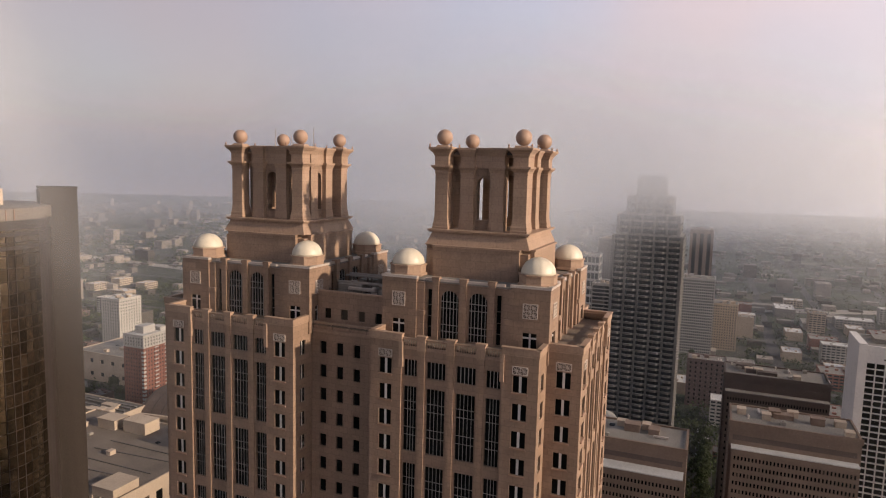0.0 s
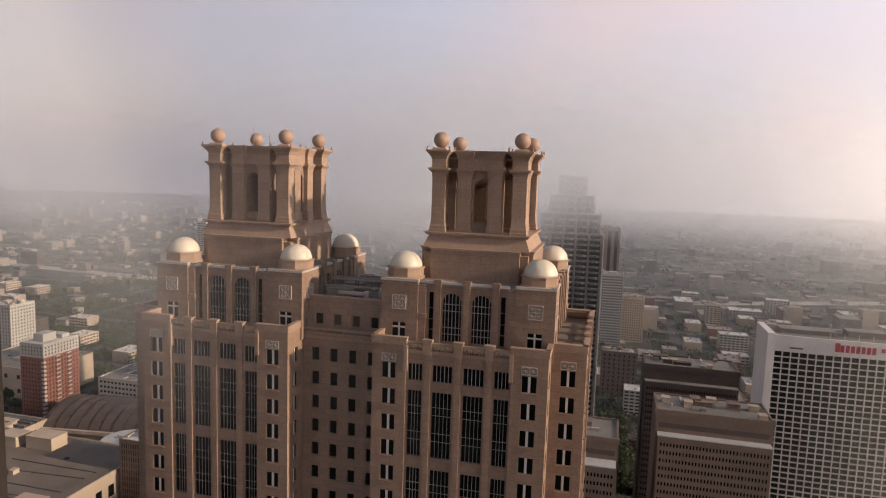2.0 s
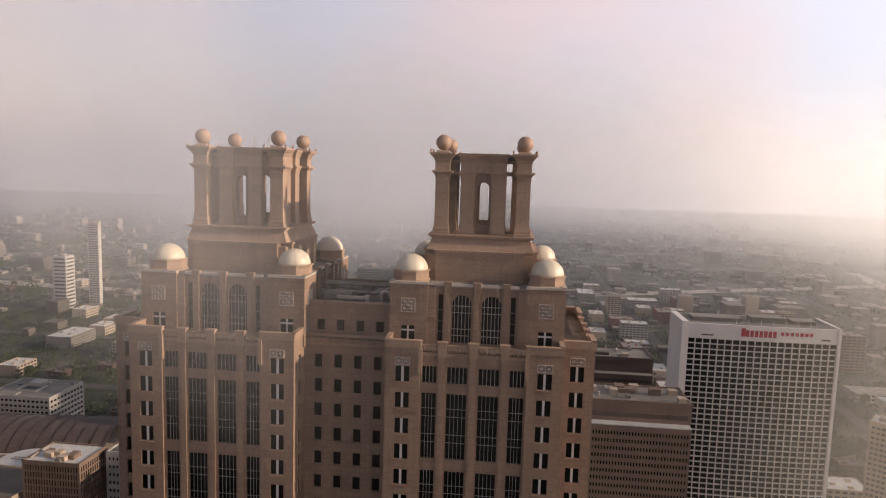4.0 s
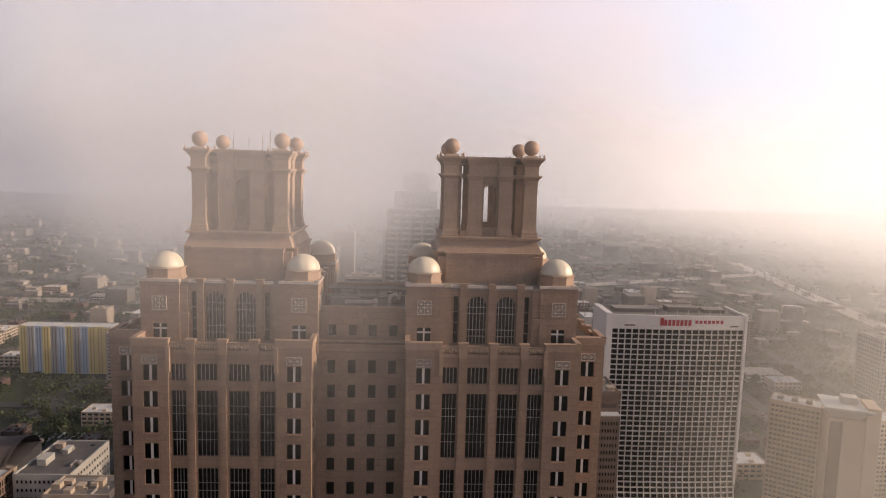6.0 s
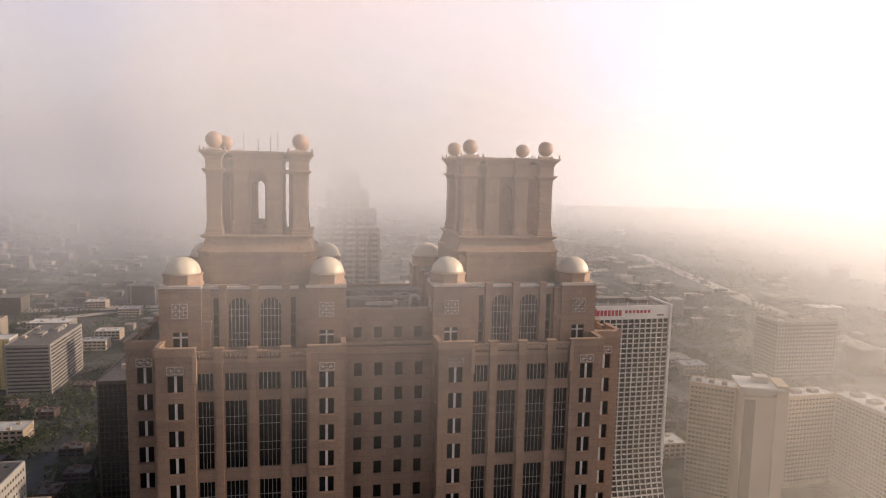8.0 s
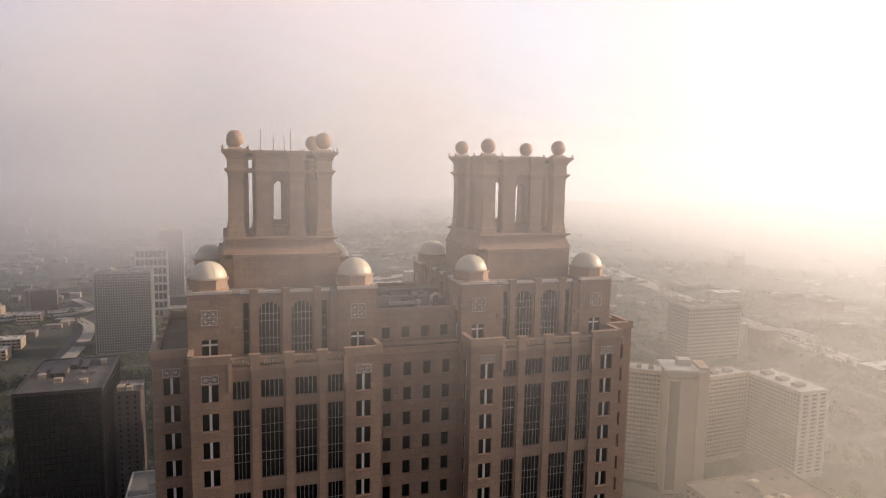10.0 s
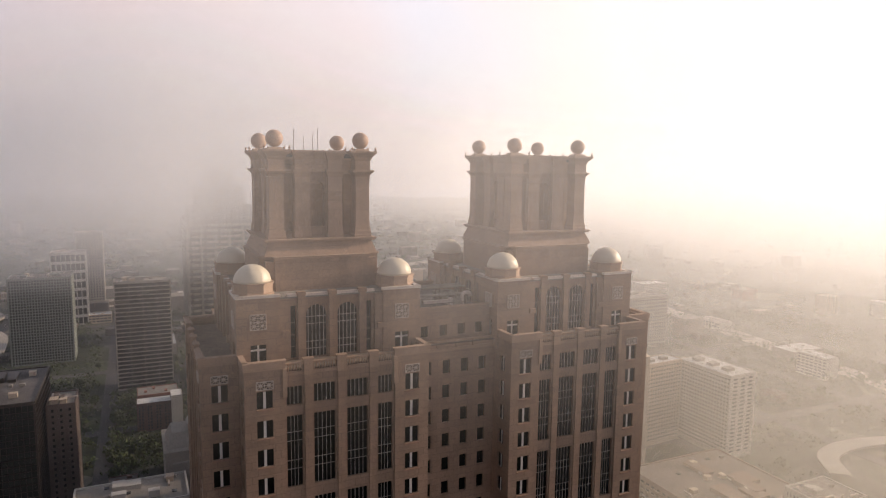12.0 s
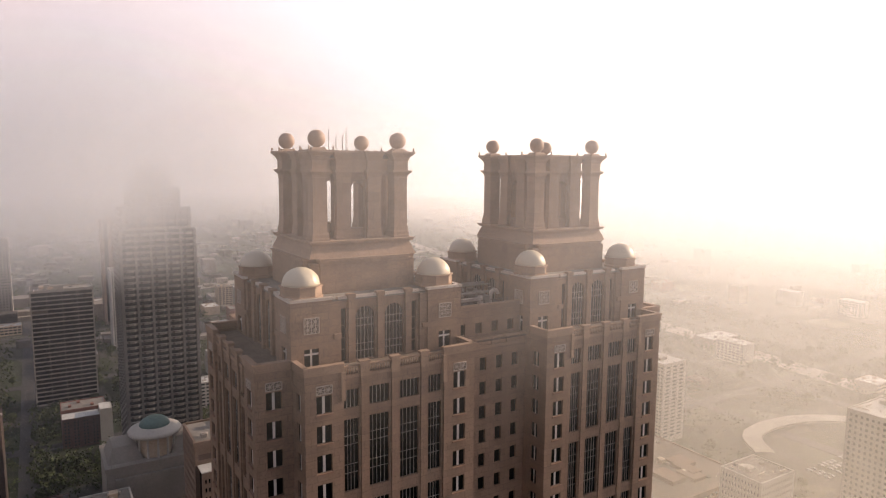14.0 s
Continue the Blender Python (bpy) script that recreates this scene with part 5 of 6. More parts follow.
# flat dark slab at roof level; its colour stands for the court's shaded depth
part("court", Shape().box(18, 34, 14, 26, 33.0, 33.35).made("court", ROOF_DARK), courtyard)
part("court_rim", Shape().box(17, 35, 13, 14, 33.2, 34.6).box(17, 35, 26, 27, 33.2, 34.6).box(17, 18, 14, 26, 33.2, 34.6).box(34, 35, 14, 26, 33.2, 34.6).made("court_rim", CONCRETE_WHITE), courtyard)
building("arena_block", "tan stepped arena with blank walls", -560, -470, 402, 470, 30, CONCRETE_TAN, GLASS_GREY, (6, 2, 0.3, 0.3), None, None, ROOF_GREY, "arena", units=3)
# ---- ground, roads and the spread of the city ----
ground = new("ground", mesh("ground", [(-4800, -3000, 0), (4800, -3000, 0), (4800, 4900, 0), (-4800, 4900, 0)], [(0, 1, 2, 3)], GROUND))
tagged(ground, "dark city ground of lots, lawns and streets", "ground", kind="structure")


def ribbon(name, points, width, z, mat, label, thick=0.3, kind="structure"):
    """A road that follows points, smoothly bent between them."""
    pts = [Vector((*p, 0)) for p in points]
    line = []
    for i in range(len(pts) - 1):
        a, b, c, d = pts[max(i - 1, 0)], pts[i], pts[i + 1], pts[min(i + 2, len(pts) - 1)]
        for k in range(8):
            t = k / 8
            line.append(0.5 * ((2 * b) + (c - a) * t + (2 * a - 5 * b + 4 * c - d) * t * t + (3 * b - a - 3 * c + d) * t ** 3))
    line.append(pts[-1])
    s = Shape()
    v = []
    for i, p in enumerate(line):
        q = line[min(i + 1, len(line) - 1)] - line[max(i - 1, 0)]
        n = Vector((-q.y, q.x, 0)).normalized() * width / 2
        v += [(p.x - n.x, p.y - n.y, z), (p.x + n.x, p.y + n.y, z), (p.x + n.x, p.y + n.y, z - thick), (p.x - n.x, p.y - n.y, z - thick)]
    f = []
    for i in range(len(line) - 1):
        a, b = i * 4, i * 4 + 4
        f += [(a, b, b + 1, a + 1), (a + 1, b + 1, b + 2, a + 2), (a + 3, b + 3, b, a)]
    return tagged(new(name, mesh(name, v, f, mat)), label, "road", kind=kind)


STREETS = []
for i, x in enumerate((-700, -560, -455, -330, -215, -75, 54, 132, 226, 360, 480, 600, 760, 900)):
    STREETS.append(("x", x))
    ribbon("road", [(x, -500), (x + 3, 800), (x, 2600)], 13, 0.30 + i * 0.002, ASPHALT, "straight grey asphalt city street")
for i, y in enumerate((-60, 150, 322, 520, 700, 930, 1180, 1500, 1900, 2300)):
    STREETS.append(("y", y))
    ribbon("road", [(-1900, y), (0, y + 2), (1900, y)], 13, 0.36 + i * 0.002, ASPHALT, "straight grey asphalt cross street")
ribbon("motorway_ramp", [(420, 215), (438, 238), (462, 247), (497, 246), (532, 234), (560, 205), (580, 150), (590, 40)], 15, 6.0, PAVING, "pale curved concrete motorway ramp", 1.6)
ribbon("motorway", [(640, -300), (655, 100), (690, 420), (760, 900), (900, 1700)], 34, 0.6, PAVING, "wide pale motorway", 0.3)
ribbon("motorway_ramp", [(-255, 960), (-225, 940), (-205, 900), (-198, 850), (-196, 800), (-200, 730)], 14, 5.0, PAVING, "pale curved concrete motorway ramp", 1.4)
ribbon("motorway_ramp", [(-420, 900), (-330, 960), (-245, 985), (-225, 1030), (-260, 1100)], 12, 5.0, PAVING, "pale curved concrete motorway ramp", 1.4)
ribbon("motorway", [(-1500, 1080), (-600, 1010), (-200, 1050), (300, 1240), (900, 1500)], 34, 0.8, PAVING, "wide pale motorway", 0.3)

TAKEN = [(-40, 40, -5, 40), (115, 210, 240, 310), (60, 126, 225, 378), (-12, 54, 198, 245), (-20, 40, 385, 440), (-196, -140, 0, 82), (235, 410, 255, 350), (-445, -408, 345, 400), (-660, -615, 505, 555), (-180, -105, 755, 810),
         (-72, -8, 625, 662), (-155, -78, 340, 425), (-55, -8, 502, 532), (12, 95, 805, 890), (15, 58, 950, 990), (30, 78, 598, 630), (-645, -615, 890, 910), (-670, -638, 840, 870), (-315, -262, 595, 695), (490, 580, 555, 605), (400, 455, 115, 155),
         (295, 350, 140, 268), (-378, -256, 180, 272), (-245, -138, 228, 304), (-84, 22, 255, 340), (-405, -300, 612, 645), (410, 600, 120, 260), (-260, -190, 720, 1000), (-60, 90, -140, 0), (-390, -250, 290, 400), (-460, -368, 255, 325), (-565, -465, 395, 475), (-402, -338, 392, 444), (-378, -238, 160, 272), (-200, -125, 0, 90)]
rng = random.Random(5)


def free(x, y, r):
    if any(a - r < x < b + r and c - r < y < d + r for a, b, c, d in TAKEN):
        return False
    return all(abs((x if k == "x" else y) - v) > r * 0.8 + 7 for k, v in STREETS)


def in_view(x, y, wide=0.0):
    a = math.degrees(math.atan2(x, y + 90))
    return -57 - wide < a < 72 + wide and y > 40


LOW = []


def low_mesh(name, w, d, h, wall, roof, storeys):
    """A low block: walls with window bands sunk in, an upstand round the roof, and rooftop plant."""
    s = Shape().box(-w / 2 + 0.3, w / 2 - 0.3, -d / 2 + 0.3, d / 2 - 0.3, 0, h - 0.9, 2)
    step = (h - 0.6) / storeys
    for j in range(storeys + 1):
        z = j * step
        s.box(-w / 2, w / 2, -d / 2, d / 2, z, min(h, z + step * 0.5), 0)
    n = max(2, int(w / 5))
    for i in range(n + 1):
        x = -w / 2 + i * w / n
        s.box(max(-w / 2, x - 0.7), min(w / 2, x + 0.7), -d / 2 - 0.02, d / 2 + 0.02, 0, h, 0)
    s.box(-w / 2 + 0.5, w / 2 - 0.5, -d / 2 + 0.5, d / 2 - 0.5, h + 0.02, h + 0.1, 1)
    s.box(-w / 2, w / 2, -d / 2, -d / 2 + 0.4, h, h + 0.7, 0).box(-w / 2, w / 2, d / 2 - 0.4, d / 2, h, h + 0.7, 0)
    s.box(-w / 2, -w / 2 + 0.4, -d / 2, d / 2, h, h + 0.7, 0).box(w / 2 - 0.4, w / 2, -d / 2, d / 2, h, h + 0.7, 0)
    for x, y in ((-0.25, -0.1), (0.2, 0.2), (0.1, -0.3)):
        s.box(x * w - 1.5, x * w + 1.8, y * d - 1.2, y * d + 1.2, h + 0.1, h + 1.7, 0)
    return s.made(name, wall, roof, GLASS_GREY)


KINDS = [
    (30, 22, 12, CONCRETE_TAN, ROOF_WHITE, 3, "low tan commercial block with a white roof"),
    (42, 26, 9, CONCRETE_WHITE, ROOF_GREY, 2, "low white warehouse with a grey roof"),
    (24, 34, 18, BRICK, ROOF_GREY, 5, "red brick walk-up block with a flat roof"),
    (52, 30, 14, CONCRETE_GREY, ROOF_WHITE, 4, "grey parking and office block with a pale roof"),
    (22, 22, 30, CONCRETE_TAN, ROOF_GREY, 9, "tan mid-rise block with banded windows"),
    (36, 20, 24, CONCRETE_WHITE, ROOF_WHITE, 7, "white mid-rise block with banded windows"),
    (18, 14, 7, BRICK_DARK, ROOF_DARK, 2, "small dark brick building with a dark roof"),
    (28, 24, 44, PRECAST, ROOF_GREY, 12, "brown office mid-rise with banded windows"),
]
LOW_MESH = [low_mesh("low_block", *k[:6]) for k in KINDS]
count, tries = 0, 0
spots = []
while count < 235 and tries < 12000:
    tries += 1
    a, r = radians(rng.uniform(-56, 70)), rng.uniform(230, 1350) ** 1.0
    x, y = r * math.sin(a), -90 + r * math.cos(a)
    k = rng.choices(range(8), (5, 4, 2.5, 4, 2, 1.5, 7, 0.7))[0]
    size = max(KINDS[k][:2]) * 0.5
    tall = KINDS[k][2]
    if y < 60 or not free(x, y, size) or (tall > 26 and r < 600) or any((x - p) ** 2 + (y - q) ** 2 < (size + s + 3) ** 2 for p, q, s in spots):
        continue
    # the wooded east side stays nearly free of houses
    if x > 300 + 0.2 * y and rng.random() < 0.93:
        continue
    # mostly trees beyond the halls
    if x < 40 and y > 420 and rng.random() < (0.6 if k in (0, 6) else 0.88):
        continue
    spots.append((x, y, size))
    b = tagged(new("low_building", LOW_MESH[k]), KINDS[k][6], "building", "low buildings of the district")
    b.matrix_basis = at(x, y, 0, rng.choice((0, 90, 180, 270)))
    count += 1

# the far spread of houses and sheds
far = Shape()
for i in range(3800):
    a, r = radians(rng.uniform(-64, 78)), 900 + 3300 * rng.random() ** 0.8
    x, y = r * math.sin(a), -90 + r * math.cos(a)
    if x > 420 + 0.25 * y and rng.random() < 0.7:
        continue
    big = rng.random() < 0.1
    w, d, h = rng.uniform(9, 26), rng.uniform(8, 20), rng.uniform(4, 10)
    if big:
        w, d, h = w * 1.8, d * 1.8, rng.uniform(8, 34)
    far.box(x - w / 2, x + w / 2, y - d / 2, y + d / 2, 0, h)
tagged(new("far_city", far.made("far_city", CITY)), "low roofs and sheds of the far city", "buildings", kind="stuff")

# trees: clumped crowns on tapered trunks
def crown(shape, rng, x, y, z, r, n, k=0):
    for i in range(n):
        d = Vector((rng.gauss(0, 1), rng.gauss(0, 1), rng.gauss(0, 0.75))).normalized() * r * rng.uniform(0.45, 1.0)
        c, s = Vector((x, y, z)) + d, r * rng.uniform(0.16, 0.34)
        p = [c + Vector((rng.uniform(-1, 1), rng.uniform(-1, 1), rng.uniform(-1, 1))).normalized() * s * rng.uniform(0.7, 1.25) for j in range(6)]
        shape.add(p, [(0, 1, 2), (0, 2, 3), (0, 3, 4), (1, 2, 5), (3, 4, 5), (1, 4, 0), (2, 3, 5), (1, 5, 4)], k)


def tree_meshes(h, r, seed):
    g = random.Random(seed)
    t = Shape().lathe([(0.32, 0), (0.24, h * 0.3), (0.12, h * 0.62), (0.05, h * 0.8)], 7)
    for i in range(5):
        a, z = i * 1.26 + g.random(), h * (0.32 + 0.08 * i)
        e = Vector((math.cos(a), math.sin(a), 0.8)) * r * 0.6
        side = Vector((-math.sin(a), math.cos(a), 0)) * 0.07
        s, q = Vector((0, 0, z)), Vector((0, 0, z)) + e
        t.add([s - side, s + side, q, s + Vector((0, 0, 0.15))], [(0, 1, 2), (1, 3, 2), (3, 0, 2)])
    c = Shape()
    crown(c, g, 0, 0, h * 0.66, r, 150)
    crown(c, g, r * 0.45, -r * 0.2, h * 0.52, r * 0.6, 50)
    crown(c, g, -r * 0.4, r * 0.3, h * 0.56, r * 0.6, 50)
    return t.made("trunk", BARK), c.made("crown", LEAF)


TREES = []
for i, (h, r) in enumerate(((11, 4.2), (14, 5.2), (9, 3.4))):
    trunk, leaves = tree_meshes(h, r, 40 + i)
    t = thing("tree", "leafy green street tree with a broad crown", "tree", -30 + 20 * i, 130, 0, group="street trees")
    part("trunk", trunk, t)
    part("crown", leaves, t)
    TREES.append(t)
planted = 3
while planted < 240:
    a, r = radians(rng.uniform(-54, 68)), rng.uniform(240, 900)
    x, y = r * math.sin(a), -90 + r * math.cos(a)
    if not free(x, y, 3) or any((x - p) ** 2 + (y - q) ** 2 < (s * 1.1 + 3) ** 2 for p, q, s in spots):
        continue
    copy_thing(rng.choice(TREES), at(x, y, 0, rng.uniform(0, 360)))
    planted += 1

# street trees between the precast slabs
for x, y0, y1, step in ((49, 246, 384, 11), (60, 262, 400, 12), (56, 380, 520, 11)):
    y = y0
    while y < y1:
        copy_thing(rng.choice(TREES), at(x + rng.uniform(-2.5, 2.5), y, 0, rng.uniform(0, 360)))
        y += step * rng.uniform(0.7, 1.3)

woods = Shape()
near_woods = 0
while near_woods < 24000:
    x, y = rng.uniform(-900, 900), rng.uniform(120, 1000)
    n = noise.noise(Vector((x * 0.009, y * 0.009, 3)))
    if n < (-0.55 if x < 300 and y > 320 else -0.3) and not x > 300 + 0.2 * y:
        continue
    near_woods += 1
    if not in_view(x, y) or not free(x, y, 4) or any((x - p) ** 2 + (y - q) ** 2 < (s + 3) ** 2 for p, q, s in spots):
        continue
    size = rng.uniform(3.2, 5.8)
    crown(woods, rng, x, y, size * 0.85, size, 6)
for i in range(26000):
    a, r = radians(rng.uniform(-64, 80)), 700 + 2900 * rng.random() ** 0.8
    x, y = r * math.sin(a), -90 + r * math.cos(a)
    wooded = x > 400 + 0.2 * y
    n = noise.noise(Vector((x * 0.006, y * 0.006, 3)))
    if (n < (-0.35 if x < 40 else -0.12) and not wooded) or (r < 1000 and not free(x, y, 5)) or (wooded and n < -0.35):
        continue
    if r < 1400 and any((x - p) ** 2 + (y - q) ** 2 < (s + 4) ** 2 for p, q, s in spots):
        continue
    size = rng.uniform(3.8, 7.0) * (1.0 if r < 1500 else 1.5)
    crown(woods, rng, x, y, size * 0.8, size, 9 if r < 800 else 4)
for x0, x1, y0, y1, count in ((-70, -10, 425, 620, 420), (-66, -14, 300, 345, 90), (44, 66, 380, 600, 160), (128, 230, 318, 560, 420), (-350, -80, 440, 600, 500), (210, 290, 190, 300, 160)):
    for i in range(count):
        x, y, size = rng.uniform(x0, x1), rng.uniform(y0, y1), rng.uniform(3.2, 5.6)
        if any(a - 4 < x < b + 4 and c - 4 < y < d + 4 for a, b, c, d in TAKEN) or any((x - p) ** 2 + (y - q) ** 2 < (s + 2) ** 2 for p, q, s in spots):
            continue
        crown(woods, rng, x, y, size * 0.85, size, 9)
tagged(new("woods", woods.made("woods", LEAF)), "dense green tree cover between far houses", "trees", kind="stuff")

# parked cars on the lots, far below
def car_meshes():
    b = Shape().box(-2.2, 2.2, -0.9, 0.9, 0.3, 0.85, top=0.06).box(-1.2, 1.3, -0.8, 0.8, 0.85, 1.42, top=0.25)
    w = Shape()
    for x in (-1.4, 1.4):
        for y in (-0.9, 0.72):
            w.box(x - 0.32, x + 0.32, y, y + 0.18, 0, 0.64)
    return b.made("car_body", CAR), w.made("wheels", ASPHALT)


car_body, car_wheels = car_meshes()
for cx, cy, nx, ny in ((-300, 440, 9, 3), (430, 172, 12, 3), (52, 470, 2, 12), (-230, 330, 8, 2)):
    for i in range(nx):
        for j in range(ny):
            if rng.random() < 0.3:
                continue
            car = thing("car", "small parked car on an open lot", "car", cx + i * 5.4, cy + j * 6.5, 0.42, 90 if nx > 3 else 0, group="parked cars")
            part("body", car_body, car)
            part("wheels", car_wheels, car)


# ---- morning fog: thin sheets of mist standing one behind another ----
def fog_material(name, amount, haze, low, high, top, east, wisp, sector=None, spill=0.05, span=(0.45, 0.97), ripple=70, tint=(0.92, 0.93, 0.955), blend=(32, 28), thickest=0.243, fade=(30, 280)):
    m = bpy.data.materials.new(name)
    m.use_nodes = True
    n, l = m.node_tree.nodes, m.node_tree.links
    n.clear()

    def maths(op, a, b=None, c=None):
        q = n.new("ShaderNodeMath")
        q.operation = op
        for i, v in enumerate((a, b, c)):
            if v is None:
                continue
            if isinstance(v, (int, float)):
                q.inputs[i].default_value = v
            else:
                l.new(v, q.inputs[i])
        return q.outputs[0]

    def smooth(value, a, b):
        q = n.new("ShaderNodeMapRange")
        q.interpolation_type = "SMOOTHSTEP"
        for i, v in ((0, value), (1, a), (2, b)):
            if isinstance(v, (int, float)):
                q.inputs[i].default_value = v
            else:
                l.new(v, q.inputs[i])
        return q.outputs[0]

    geo, split = n.new("ShaderNodeNewGeometry"), n.new("ShaderNodeSeparateXYZ")
    l.new(geo.outputs["Position"], split.inputs[0])
    cloud = n.new("ShaderNodeTexNoise")
    cloud.inputs["Scale"].default_value, cloud.inputs["Detail"].default_value = wisp, 4
    l.new(geo.outputs["Position"], cloud.inputs["Vector"])
    puff = maths("SUBTRACT", cloud.outputs["Fac"], 0.5)
    # bearing: 0 to the west, 1 to the east of the tower
    flat = maths("SQRT", maths("ADD", maths("MULTIPLY", split.outputs["X"], split.outputs["X"]), maths("MULTIPLY", split.outputs["Y"], split.outputs["Y"])))
    bearing = maths("DIVIDE", split.outputs["X"], flat)
    sunk = maths("MULTIPLY", smooth(bearing, 0.15, 0.95), east)
    floor = maths("ADD", maths("SUBTRACT", low, sunk), maths("MULTIPLY", puff, ripple))
    rise = smooth(split.outputs["Z"], maths("SUBTRACT", floor, blend[0]), maths("ADD", floor, blend[1]))
    fall = maths("SUBTRACT", 1.0, smooth(split.outputs["Z"], high, top))
    body = maths("MULTIPLY", maths("MULTIPLY", rise, fall), amount)
    veil = maths("MULTIPLY", maths("MULTIPLY_ADD", puff, 1.1, 1.0), body)
    low_haze = maths("MULTIPLY", maths("MULTIPLY_ADD", smooth(bearing, *span), haze * 1.0 + spill, haze), fall)
    whole = maths("MAXIMUM", veil, low_haze)
    if sector is not None:
        aside = maths("ABSOLUTE", maths("SUBTRACT", split.outputs["X"], sector))
        whole = maths("MULTIPLY", whole, maths("SUBTRACT", 1.0, smooth(aside, *fade)))
    alpha = n.new("ShaderNodeClamp")
    l.new(whole, alpha.inputs[0])
    alpha.inputs["Max"].default_value = thickest
    scatter, passing, mist = n.new("ShaderNodeBsdfDiffuse"), n.new("ShaderNodeBsdfTranslucent"), n.new("ShaderNodeMixShader")
    scatter.inputs[0].default_value, passing.inputs[0].default_value = (*tint, 1), (*tint, 1)
    mist.inputs[0].default_value = 0.88
    l.new(scatter.outputs[0], mist.inputs[1])
    l.new(passing.outputs[0], mist.inputs[2])
    clear, mixed, out = n.new("ShaderNodeBsdfTransparent"), n.new("ShaderNodeMixShader"), n.new("ShaderNodeOutputMaterial")
    l.new(alpha.outputs[0], mixed.inputs[0])
    l.new(clear.outputs[0], mixed.inputs[1])
    l.new(mist.outputs[0], mixed.inputs[2])
    l.new(mixed.outputs[0], out.inputs[0])
    return m


FOG = [(430, 0.235, 0.006), (485, 0.235, 0.006), (560, 0.235, 0.012), (680, 0.235, 0.02), (860, 0.235, 0.035), (1080, 0.235, 0.055), (1350, 0.235, 0.10), (1700, 0.235, 0.13), (2150, 0.24, 0.16), (2700, 0.24, 0.2), (3300, 0.24, 0.22)]
for radius, amount, haze in FOG:
    v, f, n = [], [], 96
    for z in (-2, 60, 130, 190, 225, 260, 320, 420):
        r = radius - 0.5 * max(0, z - 150)    # the bank leans inward, so that the low sun shines through it
        v += [(r * math.cos(2 * math.pi * i / n), r * math.sin(2 * math.pi * i / n), z) for i in range(n + 1)]
    for j in range(7):
        f += [(j * (n + 1) + i, j * (n + 1) + i + 1, (j + 1) * (n + 1) + i + 1, (j + 1) * (n + 1) + i) for i in range(n)]
    fog = new("fog_bank", mesh("fog_bank", v, f, fog_material("fog_mist", 0.86 * amount, haze, 197, 212, 285 + 0.05 * radius, 45, 0.0035), smooth=True))
    tagged(fog, "thin grey morning fog drifting round the towers", "fog", "fog banks", kind="stuff")

# a cloud that hangs round the head of the bay-fronted tower
CLOUD = [(322 + 11 * i, (8, -6, 16, 2, 20, 6)[i], 204 - i, (20, 190)) for i in range(6)] + [(236 + 11 * i, -76 - 2 * i, 181 - i, (40, 114)) for i in range(4)]
for y, mid, low, fade in CLOUD:
    v, f, n = [], [], 24
    for z in (60, 130, 170, 200, 230, 260, 320, 420):
        v += [(mid - 200 + 400 * k / n, y + 10 * math.cos(math.pi * (k / n - 0.5)) - 0.5 * max(0, z - 150), z) for k in range(n + 1)]
    for j in range(7):
        f += [(j * (n + 1) + k, j * (n + 1) + k + 1, (j + 1) * (n + 1) + k + 1, (j + 1) * (n + 1) + k) for k in range(n)]
    fog = new("fog_bank", mesh("fog_bank", v, f, fog_material("cloud_mist", 0.235, 0.006, low, 215, 320, 0, 0.006, mid, ripple=45, tint=(0.97, 0.97, 0.97), blend=(26, 24), fade=fade), smooth=True))
    tagged(fog, "grey cloud hanging round a tower's head", "fog", "fog banks", kind="stuff")

# low haze over the streets to the east, towards the sun, whose gold is put into its tint
for radius, amount in ((215, 0.10), (240, 0.14), (265, 0.16)):
    v, f, n = [], [], 48
    for z in (-2, 40, 80, 120, 160, 200, 250):
        v += [(radius * math.cos(radians(-25 + 100 * i / n)), radius * math.sin(radians(-25 + 100 * i / n)), z) for i in range(n + 1)]
    for j in range(6):
        f += [(j * (n + 1) + i, j * (n + 1) + i + 1, (j + 1) * (n + 1) + i + 1, (j + 1) * (n + 1) + i) for i in range(n)]
    fog = new("fog_bank", mesh("fog_bank", v, f, fog_material("low_haze", 0.0, 0.0, 190, 90, 240, 0, 0.006, None, amount, (0.42, 0.92), tint=(0.92, 0.87, 0.77)), smooth=True))
    tagged(fog, "low haze lying over the streets, tinted with the sun's gold", "fog", "fog banks", kind="stuff")


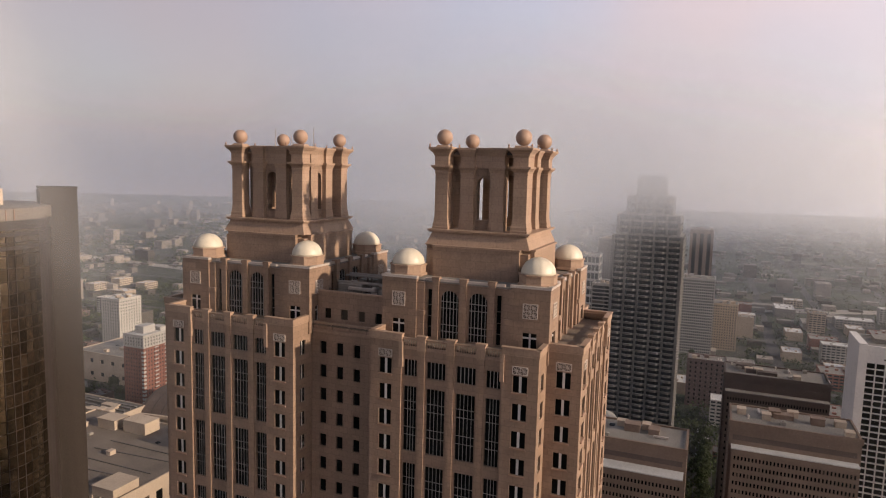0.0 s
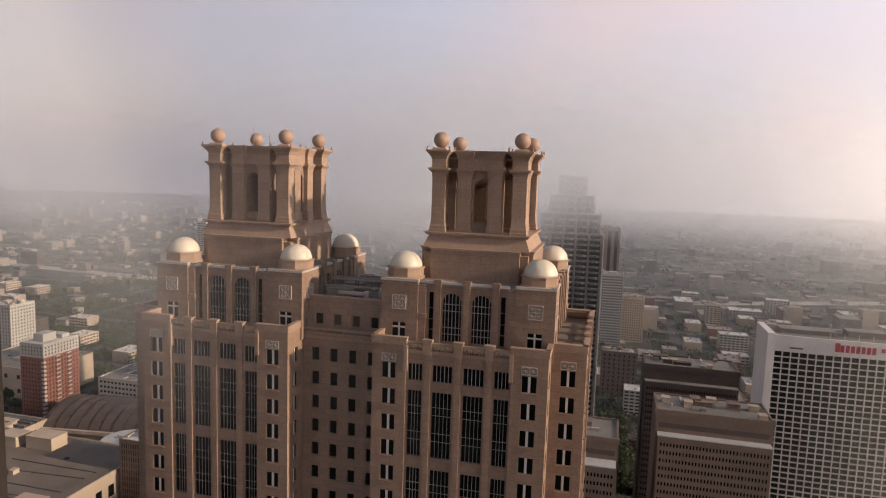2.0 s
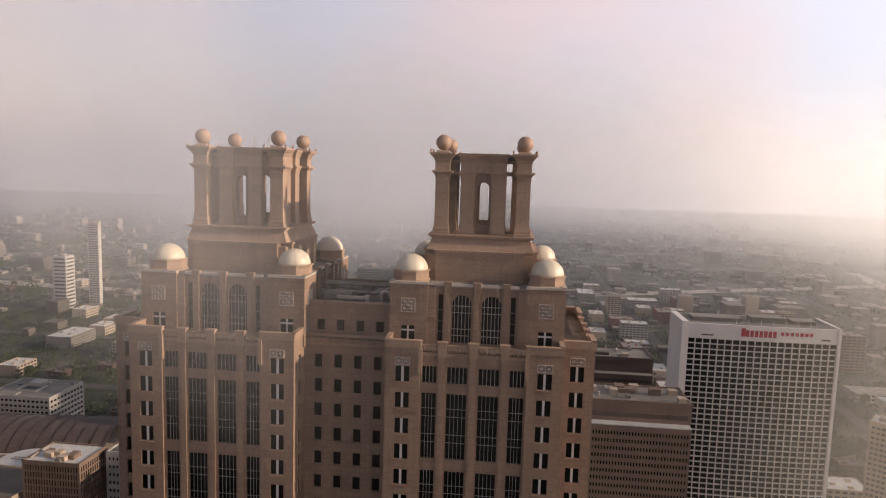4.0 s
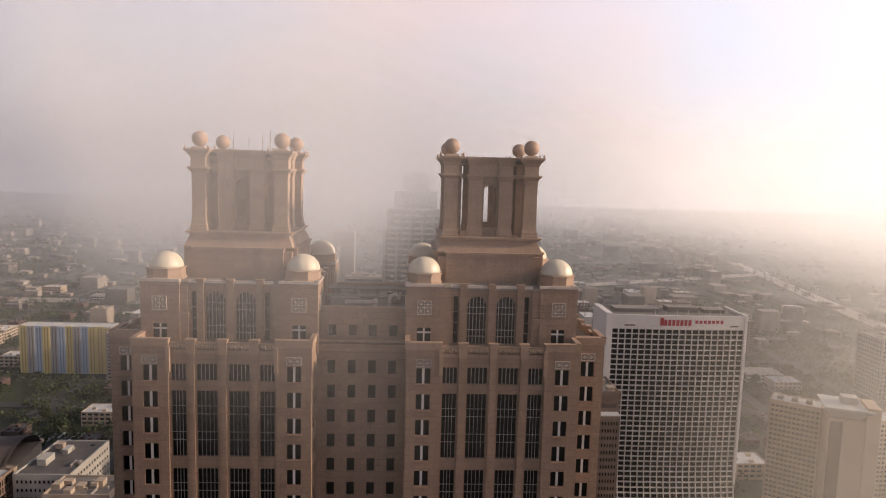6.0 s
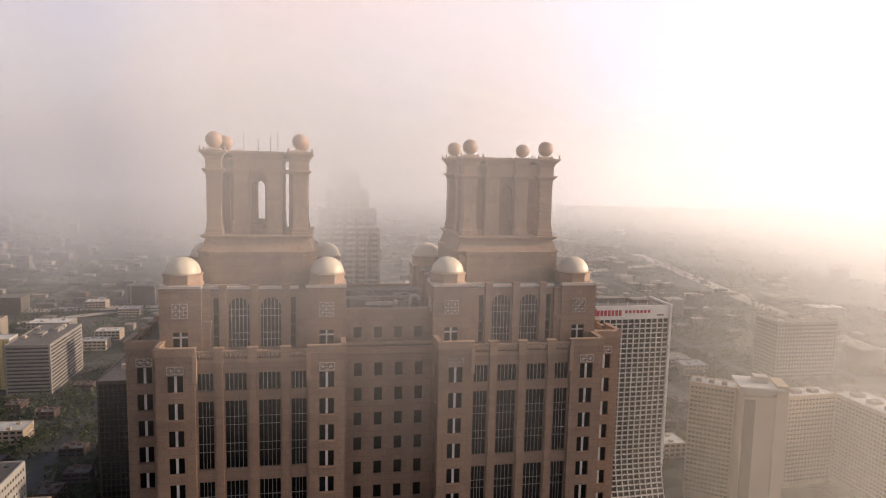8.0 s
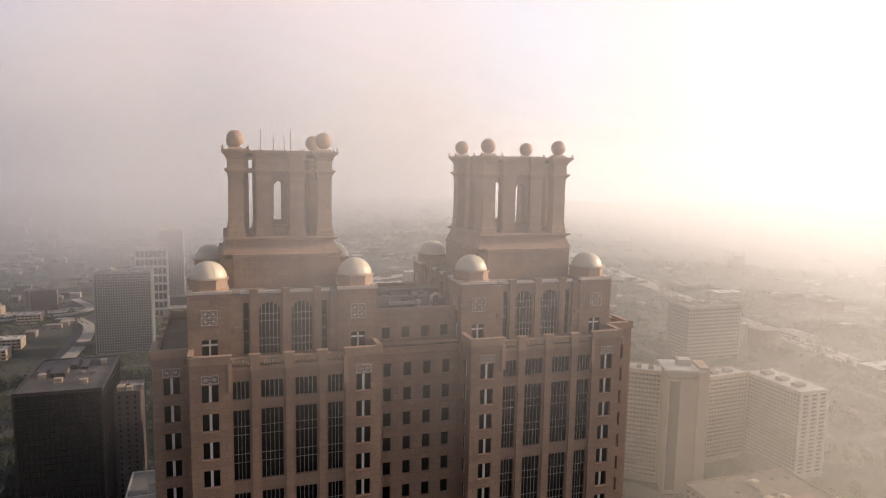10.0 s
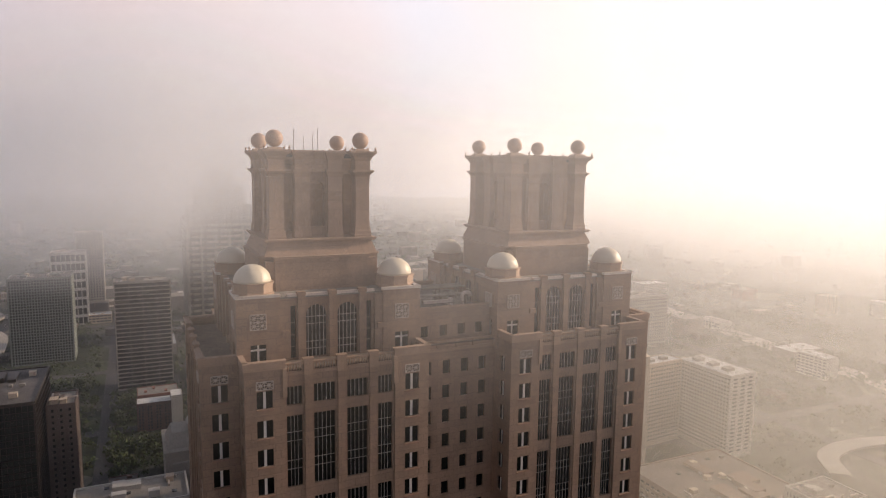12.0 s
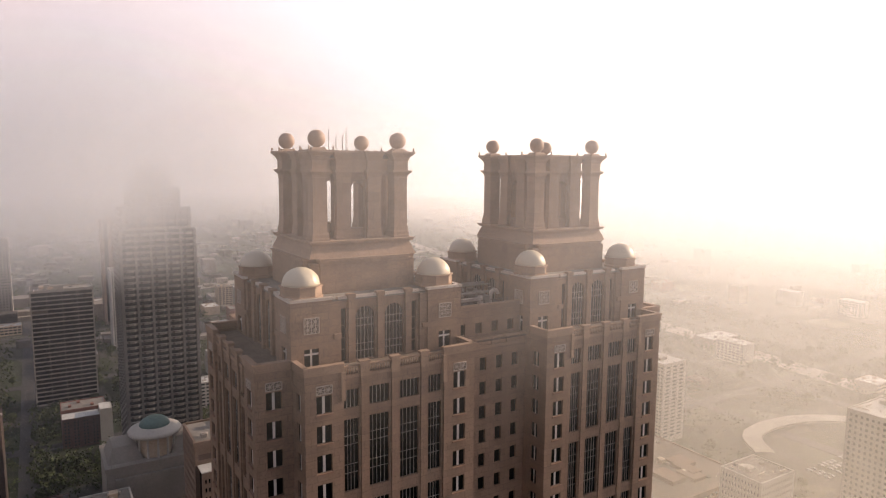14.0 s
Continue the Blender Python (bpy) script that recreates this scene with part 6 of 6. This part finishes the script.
# a thin veil of mist drifting past the tower's heads, lit through by the low sun
def veil_material(amount, floor, stops):
    m = fog_material("veil_mist", amount, 0.0, floor, 320, 400, 0, 0.02, spill=0.0, ripple=22, tint=(0.93, 0.92, 0.91), blend=(20, 22))
    n, l = m.node_tree.nodes, m.node_tree.links
    geo, split = n.new("ShaderNodeNewGeometry"), n.new("ShaderNodeSeparateXYZ")
    l.new(geo.outputs["Position"], split.inputs[0])
    side = n.new("ShaderNodeMapRange")
    side.inputs["From Min"].default_value, side.inputs["From Max"].default_value = -70, 30
    l.new(split.outputs["X"], side.inputs["Value"])
    band = n.new("ShaderNodeValToRGB")
    band.color_ramp.interpolation = "B_SPLINE"
    band.color_ramp.elements[0].color = (stops[0][1],) * 3 + (1,)
    band.color_ramp.elements[1].color = (stops[-1][1],) * 3 + (1,)
    for q, a in stops[1:-1]:
        band.color_ramp.elements.new((q + 70) / 100).color = (a, a, a, 1)
    l.new(side.outputs[0], band.inputs[0])
    mixed = [q for q in n if q.type == "MIX_SHADER" and q.inputs[0].links][0]
    old = mixed.inputs[0].links[0].from_socket
    times = n.new("ShaderNodeMath")
    times.operation = "MULTIPLY"
    l.new(old, times.inputs[0])
    l.new(band.outputs[0], times.inputs[1])
    l.new(times.outputs[0], mixed.inputs[0])
    return m


VEIL_STOPS = [(-70, 0.0), (-56, 0.0), (-46, 0.25), (-38, 0.7), (-32, 0.6), (-27, 0.3), (-22, 0.9), (-17, 1.0), (-8, 0.85), (-2, 0.85), (4, 0.7), (10, 0.12), (30, 0.0)]
VEIL = veil_material(0.2, 216, VEIL_STOPS)
for shift in (0, 3):
    v = [(-70 + 100 * i / 20, -40 - 0.45 * (-70 + 100 * i / 20) + shift - 0.5 * max(0, z - 210), z) for z in (150, 180, 210, 240, 300, 400) for i in range(21)]
    f = [(j * 21 + i, j * 21 + i + 1, j * 21 + i + 22, j * 21 + i + 21) for j in range(5) for i in range(20)]
    veil = new("fog_bank", mesh("fog_veil", v, f, VEIL, smooth=True))
    tagged(veil, "thin warm veil of mist before the tower", "fog", "fog banks", kind="stuff")
